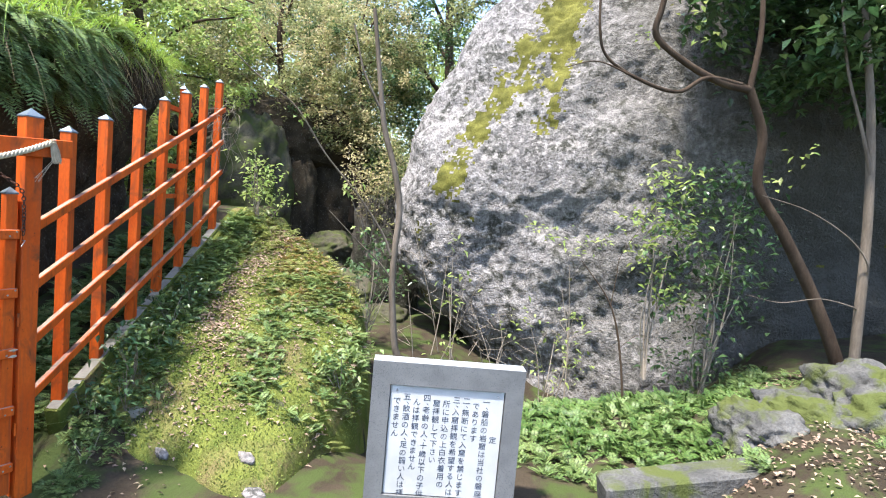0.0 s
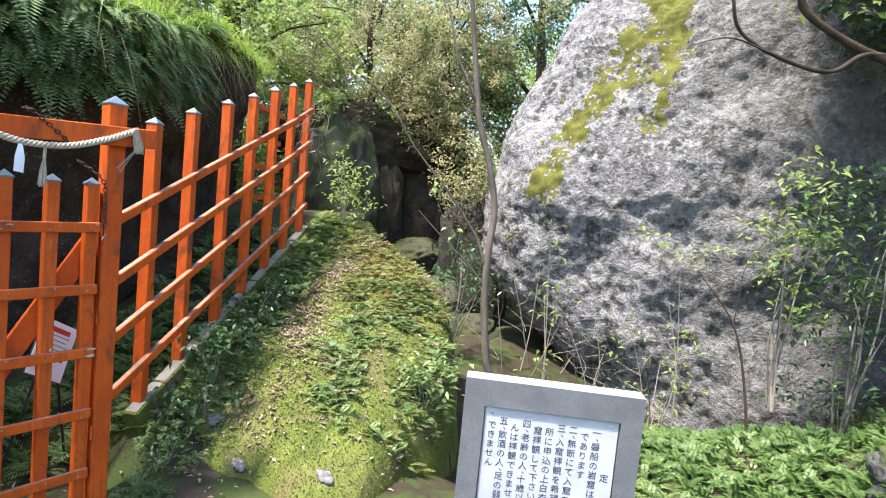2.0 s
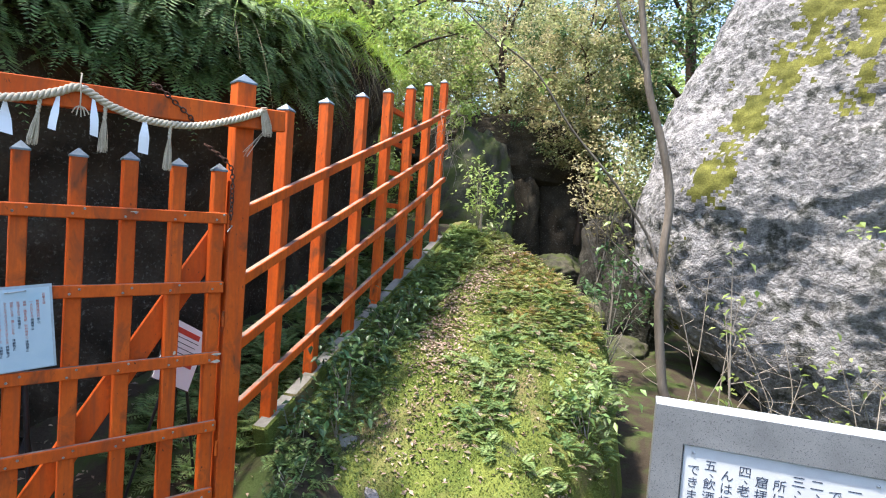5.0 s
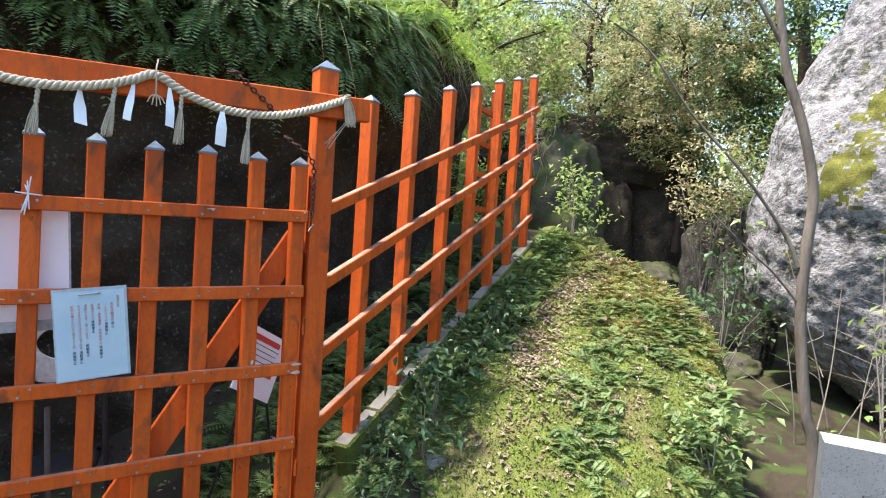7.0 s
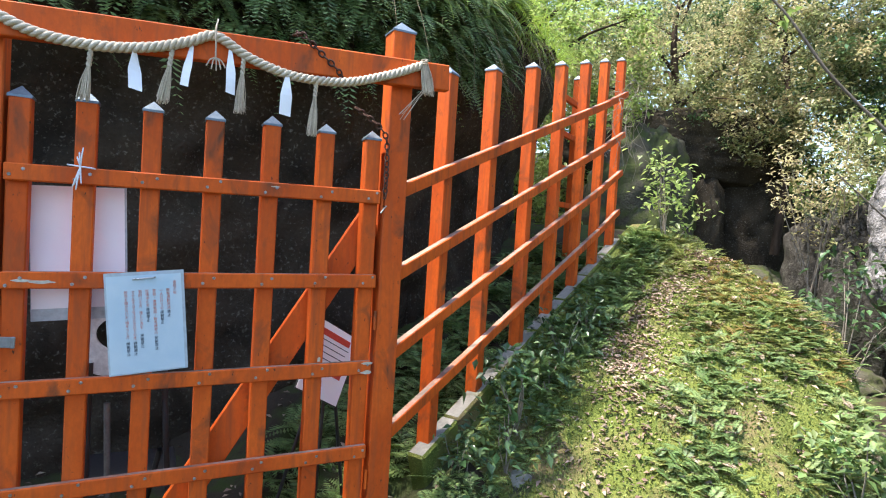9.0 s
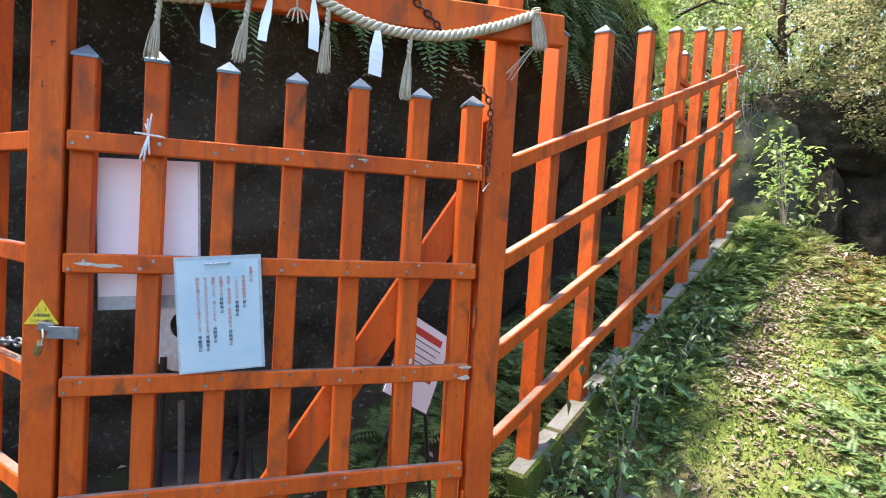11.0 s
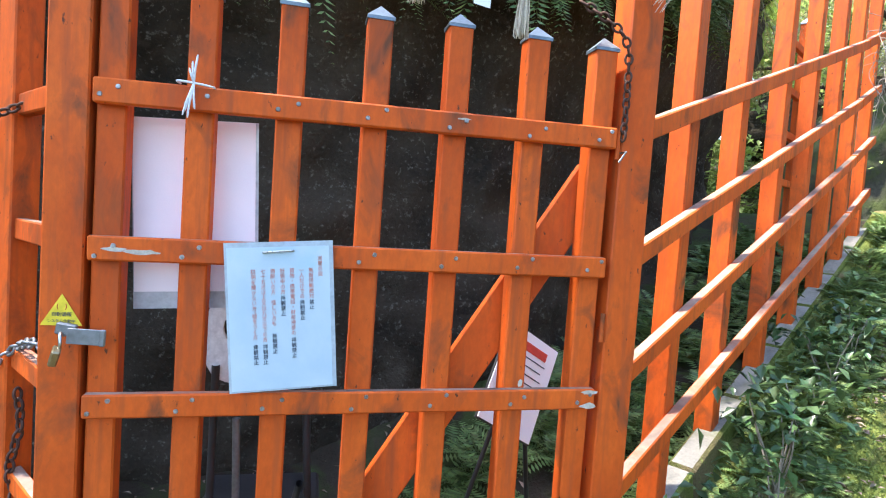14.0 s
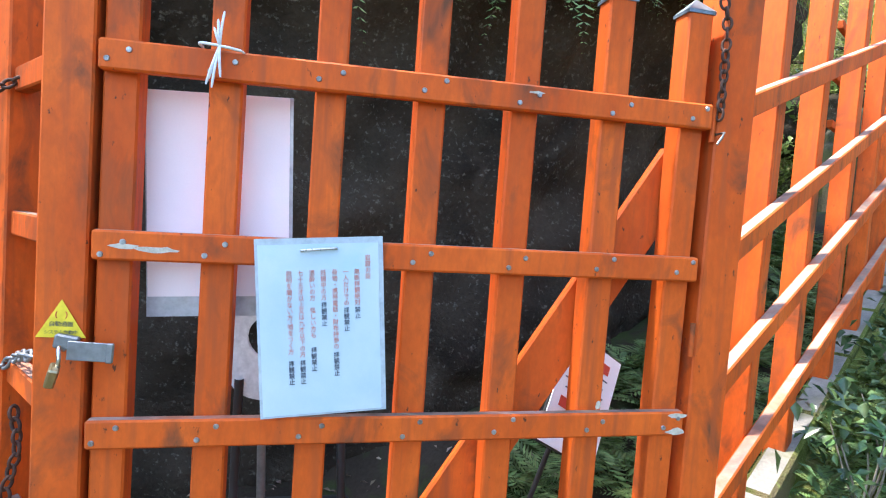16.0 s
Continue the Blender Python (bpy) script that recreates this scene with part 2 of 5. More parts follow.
M_PLASTIC = mat("white_plastic", ((0.72, 0.72, 0.71), (0.80, 0.80, 0.79)), 0.4, scale=5, fine=60, bump=0.04, bump_size=0.001)
M_BLACK = mat("black_plastic", ((0.018, 0.018, 0.02), (0.03, 0.03, 0.034)), 0.45, scale=8, fine=60, bump=0.05, bump_size=0.001)
M_GREYMETAL = mat("grey_tube", ((0.22, 0.23, 0.24), (0.30, 0.31, 0.32)), 0.45, scale=10, fine=80, metal=0.6, bump=0.05, bump_size=0.001)
M_TIE = mat("white_cord", ((0.78, 0.79, 0.82), (0.86, 0.86, 0.88)), 0.6, scale=30, fine=150, bump=0.1, bump_size=0.001)


# ---- mesh helpers ----
def part(name, bm, material, parent=None, label=""):
    me = bpy.data.meshes.new(name)
    bm.to_mesh(me)
    bm.free()
    for m_ in (material if isinstance(material, (list, tuple)) else (material,)):
        me.materials.append(m_)
    ob = new(name, me)
    ob.parent = parent
    if label:
        tagged(ob, label)
    return ob


def soft(ob):
    for p_ in ob.data.polygons:
        p_.use_smooth = True
    return ob


def empty(name, label, category, at=(0, 0, 0), group="", kind=""):
    e = new(name)
    e.empty_display_size = 0.1
    e.location = at
    return tagged(e, label, category, group, kind)


def box(bm, sx, sy, sz, m=None, bevel=0.003):
    r = bmesh.ops.create_cube(bm, size=1.0)
    vs = r["verts"]
    bmesh.ops.scale(bm, vec=(sx, sy, sz), verts=vs)
    if bevel:
        es = list({e for v_ in vs for e in v_.link_edges})
        rr = bmesh.ops.bevel(bm, geom=es, offset=bevel, segments=1, affect="EDGES", profile=0.5)
        vs = list({v_ for f_ in rr["faces"] for v_ in f_.verts} | {v_ for v_ in vs if v_.is_valid})
    if m is not None:
        bmesh.ops.transform(bm, matrix=m, verts=vs)
    return vs


def span(a, b, up=(0, 0, 1)):
    """Matrix with x along a to b, at the middle, and the length."""
    a, b = Vector(a), Vector(b)
    x = (b - a).normalized()
    y = Vector(up).cross(x).normalized()
    z = x.cross(y)
    m = Matrix((x, y, z)).transposed().to_4x4()
    m.translation = (a + b) / 2
    return m, (b - a).length


def mesh_np(name, V, F, material, parent=None, label="", smooth=False):
    me = bpy.data.meshes.new(name)
    V = np.asarray(V, np.float32)
    F = np.asarray(F, np.int32)
    n, k = F.shape
    me.vertices.add(len(V))
    me.vertices.foreach_set("co", V.ravel())
    me.loops.add(n * k)
    me.loops.foreach_set("vertex_index", F.ravel())
    me.polygons.add(n)
    me.polygons.foreach_set("loop_start", np.arange(0, n * k, k, dtype=np.int32))
    if smooth:
        me.polygons.foreach_set("use_smooth", np.ones(n, bool))
    for m_ in (material if isinstance(material, (list, tuple)) else (material,)):
        me.materials.append(m_)
    me.update(calc_edges=True)
    ob = new(name, me)
    ob.parent = parent
    if label:
        tagged(ob, label)
    return ob


def tube_vf(pts, radii, sides=8):
    pts = [Vector(p_) for p_ in pts]
    V, F = [], []
    ref = Vector((0.13, 0.92, 0.37))
    for i, p_ in enumerate(pts):
        t_ = (pts[min(i + 1, len(pts) - 1)] - pts[max(i - 1, 0)]).normalized()
        u_ = t_.cross(ref).normalized()
        w_ = t_.cross(u_)
        r_ = radii[i] if hasattr(radii, "__len__") else radii
        for k in range(sides):
            a_ = 2 * math.pi * k / sides
            V.append(p_ + (u_ * math.cos(a_) + w_ * math.sin(a_)) * r_)
    for i in range(len(pts) - 1):
        for k in range(sides):
            F.append((i * sides + k, i * sides + (k + 1) % sides, (i + 1) * sides + (k + 1) % sides, (i + 1) * sides + k))
    return V, F


def tube(name, pts, radii, material, parent=None, label="", sides=8):
    V, F = tube_vf(pts, radii, sides)
    return mesh_np(name, [tuple(v_) for v_ in V], F, material, parent, label, True)


def tubes(name, runs, material, parent=None, label="", sides=5):
    V, F = [], []
    for pts, radii in runs:
        v_, f_ = tube_vf(pts, radii, sides)
        F += [tuple(i + len(V) for i in q_) for q_ in f_]
        V += [tuple(x_) for x_ in v_]
    return mesh_np(name, V, F, material, parent, label, True)


def bend(ctrl, n=16):
    """Smooth line through control points (Catmull-Rom)."""
    c = [Vector(p_) for p_ in ctrl]
    c = [c[0] * 2 - c[1]] + c + [c[-1] * 2 - c[-2]]
    out = []
    for i in range(1, len(c) - 2):
        for j in range(n):
            t_ = j / n
            p0, p1, p2, p3 = c[i - 1:i + 3]
            out.append(0.5 * (2 * p1 + (p2 - p0) * t_ + (2 * p0 - 5 * p1 + 4 * p2 - p3) * t_ ** 2 + (3 * p1 - p0 - 3 * p2 + p3) * t_ ** 3))
    return out + [c[-2]]


def unit(a):
    return a / np.maximum(np.linalg.norm(a, axis=-1, keepdims=True), 1e-9)


def leaf_vf(P, D, S, L, W, fold=0.25):
    """Leaves of four corners folded along the midrib. P base, D along, S a side hint, L length, W width."""
    D = unit(D)
    S = unit(np.cross(D, S))
    U = np.cross(S, D)
    L, W = np.asarray(L)[:, None], np.asarray(W)[:, None]
    mid = P + D * L * 0.45
    a = mid + S * W * 0.5 + U * W * fold
    b = mid - S * W * 0.5 + U * W * fold
    tip = P + D * L - U * L * 0.08
    n = len(P)
    V = np.stack([P, a, tip, b], 1).reshape(-1, 3)
    i = np.arange(n)[:, None] * 4
    F = np.concatenate([i + [[0, 1, 2]], i + [[0, 2, 3]]], 0)
    return V, F


def rnd_dir(rg, n, flat=1.0):
    d = rg.normal(size=(n, 3))
    d[:, 2] *= flat
    return unit(d)


def crown(rg, centres, radii, per, size, flat=0.5, droop=0.2):
    """Leaf clumps: each clump of `per` leaves round its centre."""
    c = np.repeat(np.asarray(centres, float), per, 0)
    r = np.repeat(np.asarray(radii, float), per)[:, None]
    n = len(c)
    off = rg.normal(size=(n, 3)) * np.array([0.5, 0.5, 0.38])
    P = c + off * r
    D = rnd_dir(rg, n, flat)
    D[:, 2] -= droop
    L = size * rg.uniform(0.6, 1.35, n)
    return leaf_vf(P, D, rnd_dir(rg, n) * 0.4 + np.array([0, 0, 1.0]), L, L * rg.uniform(0.42, 0.6, n))


def fern_vf(rg, base, heading, length, lift, droop, pairs=13, width=0.30):
    """One frond: pinnae in pairs along an arching midrib. Arrays of plants."""
    n = len(base)
    u = np.linspace(0.12, 1.0, pairs)
    h = np.stack([np.cos(heading), np.sin(heading), np.zeros(n)], 1)
    Ls = length[:, None]
    run = u[None] * np.cos(lift)[:, None] * Ls
    rise = (u[None] * np.sin(lift)[:, None] - droop[:, None] * u[None] ** 2) * Ls
    C = base[:, None] + h[:, None] * run[..., None] + np.array([0, 0, 1.0]) * rise[..., None]
    tan = h[:, None] * np.cos(lift)[:, None, None] + np.array([0, 0, 1.0]) * (np.sin(lift)[:, None] - 2 * droop[:, None] * u[None])[..., None]
    tan = unit(tan)
    side = unit(np.cross(tan, np.array([0, 0, 1.0]) + 0 * tan))
    pl = Ls * width * (np.sin(np.pi * (0.10 + 0.88 * u[None]) ** 0.75) * 0.9 + 0.06)
    Ps, Ds, Ss, Lq, Wq = [], [], [], [], []
    for sg in (-1, 1):
        d = unit(side * sg + tan * 0.55 + np.array([0, 0, -0.12]))
        Ps.append(C.reshape(-1, 3))
        Ds.append(d.reshape(-1, 3))
        Ss.append(np.cross(tan, side).reshape(-1, 3))
        Lq.append((pl * rg.uniform(0.85, 1.1, pl.shape)).ravel())
        Wq.append((np.minimum(pl * 0.24, Ls * 0.052) * np.ones_like(pl)).ravel())
    return leaf_vf(np.concatenate(Ps), np.concatenate(Ds), np.concatenate(Ss), np.concatenate(Lq), np.concatenate(Wq), 0.1)


def ferns(rg, spots, fronds=6, size=(0.16, 0.30), lift=(0.3, 1.0), droop=(0.25, 0.6), towards=None, spread=math.pi, pairs=12, width=0.30):
    spots = np.asarray(spots, float)
    b = np.repeat(spots, fronds, 0) + rg.normal(size=(len(spots) * fronds, 3)) * 0.012
    n = len(b)
    hd = rg.uniform(-spread, spread, n) + (0 if towards is None else np.repeat(np.broadcast_to(towards, len(spots)), fronds))
    return fern_vf(rg, b, hd, rg.uniform(*size, n), rg.uniform(*lift, n), rg.uniform(*droop, n), pairs, width)


def blades_vf(rg, P, heading, length, lift, droop, width, seg=5):
    n = len(P)
    u = np.linspace(0, 1, seg + 1)
    h = np.stack([np.cos(heading), np.sin(heading), np.zeros(n)], 1)
    C = P[:, None] + h[:, None] * (u * 1.0)[None, :, None] * (np.cos(lift) * length)[:, None, None]
    C[..., 2] += (u[None] * np.sin(lift)[:, None] - droop[:, None] * u[None] ** 2) * length[:, None]
    s = np.stack([-np.sin(heading), np.cos(heading), np.zeros(n)], 1)
    w = width[:, None] * (1 - 0.92 * u[None] ** 1.6)
    A, B = C + s[:, None] * w[..., None] * 0.5, C - s[:, None] * w[..., None] * 0.5
    V = np.stack([A, B], 2).reshape(-1, 3)
    k = 2 * (seg + 1)
    i = (np.arange(n) * k)[:, None, None]
    j = (np.arange(seg) * 2)[None, :, None]
    F = (i + j + np.array([0, 1, 3, 2])[None, None]).reshape(-1, 4)
    return V, F


def join_vf(*vf):
    V, F, o = [], [], 0
    for v_, f_ in vf:
        V.append(v_)
        F.append(f_ + o)
        o += len(v_)
    return np.concatenate(V), np.concatenate(F)


def step(a, b, x):
    t_ = min(max((x - a) / (b - a), 0.0), 1.0)
    return t_ * t_ * (3 - 2 * t_)


def fbm(x, y, z=0.0, sc=1.0, oct=4):
    return noise.fractal(Vector((x * sc, y * sc, z * sc)), 0.9, 2.1, oct)

# ---- plan ----
FA, FD, FL = Vector((0.068, 0.064, 0)), Vector((0.8414, 0.5404, 0)), Vector((-0.5404, 0.8414, 0))


def fence_pt(s, d, z):
    """s along the sloping fence, d to its path side."""
    p_ = FA + FD * s - FL * d
    return Vector((p_.x, p_.y, z))


def fence_sd(x, y):
    q_ = Vector((x, y, 0)) - FA
    return q_.dot(FD), -q_.dot(FL)


def kerb_z(s):
    return 0.43 + 0.325 * (s - 0.34)


def ground_z(x, y):
    s, d = fence_sd(x, y)
    z = 0.42 * step(-1.0, -3.6, y)
    z += (-0.55 - z) * step(0.25, 1.5, x) * step(-0.2, 0.3, d)
    z += 1.18 * step(-2.5, -4.3, y) * step(0.9, 2.0, x) + 1.4 * step(-4.2, -9.0, y) * step(-1.0, 2.0, x)
    if d < 0.2:
        back = min(max(kerb_z(s) - 0.22, 0.0), 1.6)
        z += (back - z) * step(0.15, -0.05, d) * step(0.1, 0.5, s)
    z -= 0.75 * math.exp(-((x - 4.1) / 1.5) ** 2 - ((y - 0.2) / 1.1) ** 2) * step(0.6, 1.4, d)
    z = max(z, 0.36 * math.exp(-((s - 0.55) / 0.34) ** 2 - ((d - 0.08) / 0.24) ** 2))
    z -= 0.55 * math.exp(-((x - 5.9) / 1.5) ** 2 - ((y + 1.7) / 1.3) ** 2) + 0.45 * math.exp(-((x - 2.7) / 0.6) ** 2 - ((y + 0.9) / 0.7) ** 2) * step(1.4, 2.0, d)
    z += 0.30 * math.exp(-((x - 4.2) / 0.8) ** 2 - ((y + 3.1) / 0.7) ** 2)
    z += 0.9 * step(7.5, 11.0, x) + 3.6 * step(10.0, 32.0, math.hypot(x, y))
    return z + 0.05 * fbm(x, y, 0.3, 0.9) + 0.015 * fbm(x, y, 1.7, 5.0, 2)


def mound_z(s, d):
    """The mossy boulder: its top rises along the fence and breaks off to the gully and to the front."""
    right = 1.50 + 0.40 * step(0.2, 1.5, s) - 0.25 * step(2.3, 3.2, s) - 0.95 * step(3.0, 4.6, s)
    right += 0.10 * fbm(s, 3.1, 0, 1.6, 3)
    front = 0.42 - 0.42 * step(0.6, 1.3, d) + 0.10 * fbm(d, 7.7, 0, 1.8, 3)
    top = 0.10 + 0.335 * s - 0.05 * (d - 0.7) ** 2 + 0.06 * fbm(s, d, 0.5, 1.3, 4) + 0.02 * fbm(s, d, 2.5, 6.0, 3)
    top += (kerb_z(s) - 0.045 - top) * step(0.30, 0.02, d) * step(0.05, 0.7, s)
    q_ = max(d - right, (front - s) * 0.42, (s - 4.7))
    q2 = min(d - right, (front - s) * 0.42)
    if q2 > -0.3:
        q_ += 0.25 * (q2 + 0.3)
    return top - 0.10 * step(-0.55, 0.0, q_) - 2.8 * step(-0.14, 0.52, q_) ** 1.2


def surface_z(x, y):
    s, d = fence_sd(x, y)
    g = ground_z(x, y)
    if -0.05 < d < 2.6 and -1.2 < s < 5.2:
        return max(g, mound_z(s, d))
    return g


def grid_mesh(name, us, vs, fn, material, smooth=True, flip=False):
    V = [tuple(fn(u, v)) for u in us for v in vs]
    nv = len(vs)
    F = []
    for i in range(len(us) - 1):
        for j in range(nv - 1):
            q_ = (i * nv + j, (i + 1) * nv + j, (i + 1) * nv + j + 1, i * nv + j + 1)
            F.append(q_[::-1] if flip else q_)
    return mesh_np(name, V, F, material, None, "", smooth)


# ground: one sheet out to the horizon, closer-woven where the path runs
def stretch_axis(a, b, n, far, m_):
    mid = np.linspace(a, b, n)
    g = np.geomspace(0.3, far, m_)
    return np.concatenate([a - g[::-1], mid, b + g])


ground = grid_mesh("ground", stretch_axis(-5, 9, 110, 900, 18), stretch_axis(-7, 8, 115, 900, 18),
                   lambda x, y: (x, y, ground_z(x, y)), M_SOIL)
tagged(ground, "dark forest soil with moss and leaf litter", "ground", kind="structure")

# mossy boulder beside the fence
mound = grid_mesh("mossy_rock", np.linspace(-1.3, 5.3, 170), np.linspace(-0.05, 2.75, 90),
                  lambda s, d: fence_pt(s, d, mound_z(s, d)), [M_MOSS, M_BOULDER], flip=True)
for p_ in mound.data.polygons:
    c_ = p_.center
    if fbm(c_.x, c_.y, c_.z + 4, 2.6, 4) + 0.3 * noise.noise(c_ * 9) > 0.66 + 0.5 * p_.normal.z * step(0.3, 1.0, c_.z):
        p_.material_index = 1
tagged(mound, "low boulder overgrown with bright green moss, rising beside the fence", "rock")

# cliff behind the gate
CLIFF = bend([(-9, -1.5, 0), (-6, 0.9, 0), (-3, 1.5, 0), (-0.7, 1.65, 0), (0.4, 1.75, 0), (1.2, 2.15, 0), (2.0, 2.75, 0), (2.8, 3.5, 0), (3.4, 5.0, 0), (3.5, 8.0, 0)], 18)


def cliff_pt(a, h):
    i = min(int(a), len(CLIFF) - 2)
    p_ = CLIFF[i].lerp(CLIFF[i + 1], a - i)
    t_ = (CLIFF[i + 1] - CLIFF[i]).normalized()
    out = Vector((t_.y, -t_.x, 0))
    lip = 2.98 + 0.40 * step(0.0, 2.0, p_.x) + 0.12 * fbm(a * 0.2, 3.3)
    if h < 0.7:
        k = h / 0.7
        z, off = -0.4 + (lip + 0.4) * k, -0.05 + 0.10 * math.sin(k * 5) + 0.55 * step(0.55, 0.97, k)
    else:
        k = (h - 0.7) / 0.3
        z, off = lip + 0.35 * k + 1.6 * k * k, 0.5 - 6.0 * k ** 1.5
    n_ = 0.13 * fbm(p_.x, p_.y, z, 1.1, 4) + 0.05 * fbm(p_.x, p_.y, z, 5.0, 3)
    q_ = p_ + out * (off + n_)
    return q_.x, q_.y, z + 0.04 * fbm(p_.x, z, 2.0, 3.0)


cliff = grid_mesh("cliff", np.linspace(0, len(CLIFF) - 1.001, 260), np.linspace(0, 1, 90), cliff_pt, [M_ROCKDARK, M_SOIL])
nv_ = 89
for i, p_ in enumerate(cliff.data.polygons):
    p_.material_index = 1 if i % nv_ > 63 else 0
tagged(cliff, "dark overhanging rock face behind the fence", "cliff", kind="structure")

# great boulder across the gully
RF, RR = Vector((0.883, 0.469, 0)), Vector((0.469, -0.883, 0))
RC = Vector((8.45, -3.50, 1.6))


def great_pt(u, v):
    """u round the boulder, v from foot to crown, in turns."""
    a, b = u * 2 * math.pi, (v - 0.5) * math.pi
    ca, sa, cb, sb = math.cos(a), math.sin(a), math.cos(b), math.sin(b)
    sg = lambda q_, e: math.copysign(abs(q_) ** e, q_)
    p_ = RC + RR * (5.2 * ca * sg(cb, 0.42 if sb > 0 else 0.9)) + RF * (1.75 * sg(sa, 0.8) * sg(cb, 0.8)) + Vector((0, 0, 4.25 * sb))
    p_ += RR * (1.0 * step(1.1, -0.4, p_.z) * max(-ca, 0.0))
    n_ = (RR * (ca * cb / 2.2) + RF * (sa * cb) + Vector((0, 0, sb / 2))).normalized()
    edge = 2.15 + 0.35 * fbm(p_.x, p_.y, 1.0, 0.7, 3) + 0.3 * ((p_ - RC).dot(RR) + 3) / 5
    big = 0.30 * fbm(p_.x, p_.y, p_.z, 0.35, 3) + 0.09 * step(edge - 0.35, edge + 0.2, p_.z) + 0.25 * step(1.2, -0.6, p_.z)
    mid = 0.065 * fbm(p_.x, p_.y, p_.z, 1.5, 4)
    fine = 0.028 * fbm(p_.x, p_.y, p_.z, 8.0, 4)
    rug = noise.noise(p_ * 3.3)
    return p_ + n_ * (big + mid + fine - 0.05 * max(0, rug - 0.25))


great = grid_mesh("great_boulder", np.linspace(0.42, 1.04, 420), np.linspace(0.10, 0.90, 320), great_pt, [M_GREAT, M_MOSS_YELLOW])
for p_ in great.data.polygons:
    c_ = p_.center
    lat = (c_ - RC).dot(RR)
    hgt = c_.z
    band = math.exp(-((lat + 4.50 - 0.50 * (hgt - 2.6)) / 0.30) ** 2) * step(1.8, 2.3, hgt) + math.exp(-((lat + 3.45 - 0.15 * (hgt - 3)) / 0.22) ** 2) * step(2.5, 3.2, hgt)
    band += 0.40 * math.exp(-((lat + 4.95) / 0.30) ** 2) * step(2.2, 1.4, hgt)
    if 1.05 * band + 0.60 * fbm(c_.x, c_.y, c_.z, 2.6, 5) + 0.45 * noise.noise(c_ * 8) + 0.50 * noise.noise(c_ * 19) > 0.84:
        p_.material_index = 1
tagged(great, "huge rough grey boulder with yellow moss streaks and lichen", "rock")


def boulder(name, at, size, turn, seed, material, label, rough=0.2, seg=(88, 60)):
    def fn(u, v):
        a, b = u * 2 * math.pi, (v - 0.5) * math.pi
        p_ = Vector((math.cos(a) * math.cos(b), math.sin(a) * math.cos(b), math.sin(b)))
        e = 0.75
        p_ = Vector([math.copysign(abs(c_) ** e, c_) for c_ in p_])
        r_ = 1 + rough * fbm(p_.x + seed, p_.y, p_.z, 1.1, 4) + rough * 0.35 * fbm(p_.x + seed, p_.y, p_.z, 4.5, 4)
        return Matrix.Rotation(radians(turn), 3, "Z") @ Vector([c_ * r_ * s_ for c_, s_ in zip(p_, size)]) + Vector(at)
    ob = grid_mesh(name, np.linspace(0, 1, seg[0]), np.linspace(0, 1, seg[1]), fn, material)
    return tagged(ob, label, "rock")


boulder("boulder", (6.25, 4.95, 1.95), (0.85, 0.8, 1.32), 40, 1.0, M_BOULDER, "dark mossy boulder at the mouth of the cave")
# Next three: the cave's gloom is put into their near-black rock colour.
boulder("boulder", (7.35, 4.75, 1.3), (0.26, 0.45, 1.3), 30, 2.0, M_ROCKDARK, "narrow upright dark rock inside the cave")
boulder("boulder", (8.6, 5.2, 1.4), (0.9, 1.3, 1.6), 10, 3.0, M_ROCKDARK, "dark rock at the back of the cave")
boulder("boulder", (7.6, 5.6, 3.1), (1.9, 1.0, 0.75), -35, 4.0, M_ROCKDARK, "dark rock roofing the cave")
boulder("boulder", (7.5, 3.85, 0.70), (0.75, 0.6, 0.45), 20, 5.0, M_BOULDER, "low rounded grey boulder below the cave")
boulder("boulder", (7.5, 2.55, 0.9), (0.45, 0.6, 1.15), 35, 6.0, M_ROCKSHADE, "tall leaning grey boulder beside the cave")
boulder("boulder", (6.85, 1.85, 0.8), (0.35, 0.45, 1.2), 25, 7.0, M_ROCKSHADE, "tall split boulder against the great rock")
boulder("boulder", (6.2, 1.7, -0.15), (0.65, 0.5, 0.35), 15, 8.0, M_BOULDER, "grey stone wedged in the gully")
boulder("boulder", (5.5, 1.3, -0.45), (0.7, 0.6, 0.42), 50, 9.0, M_BOULDER, "grey stone wedged in the gully")
boulder("boulder", (4.6, 0.6, -0.75), (0.8, 0.6, 0.40), 10, 10.0, M_BOULDER, "grey stone lying in the gully")
boulder("boulder", (6.6, 2.6, 0.1), (0.7, 0.5, 0.5), 70, 11.0, M_BOULDER, "grey stone wedged in the gully")
boulder("boulder", (3.21, -3.88, 0.42), (0.42, 0.30, 0.24), 30, 12.0, M_OUTCROP, "grey rock showing through the leafy slope", 0.28)
boulder("boulder", (3.46, -4.24, 0.50), (0.50, 0.34, 0.26), 55, 13.0, M_OUTCROP, "grey rock showing through the leafy slope", 0.28)
boulder("boulder", (3.72, -4.66, 0.66), (0.55, 0.45, 0.34), 10, 14.0, M_OUTCROP, "grey rock showing through the leafy slope", 0.3)
boulder("boulder", (2.95, -4.05, 0.26), (0.34, 0.26, 0.20), 80, 16.0, M_OUTCROP, "low grey rock bedded in leaf litter", 0.3)
for s_, d_, w_ in ((0.26, 0.95, 0.10), (0.36, 1.22, 0.07), (0.18, 1.32, 0.11), (0.52, 0.60, 0.06)):
    p_ = fence_pt(s_, d_, mound_z(s_, d_) - 0.012)
    boulder("stone", p_, (w_, w_ * 0.65, 0.035), 60 + 40 * s_, 20 + s_, M_ROCK, "pale stone breaking through the moss of the boulder", 0.35, (22, 14))
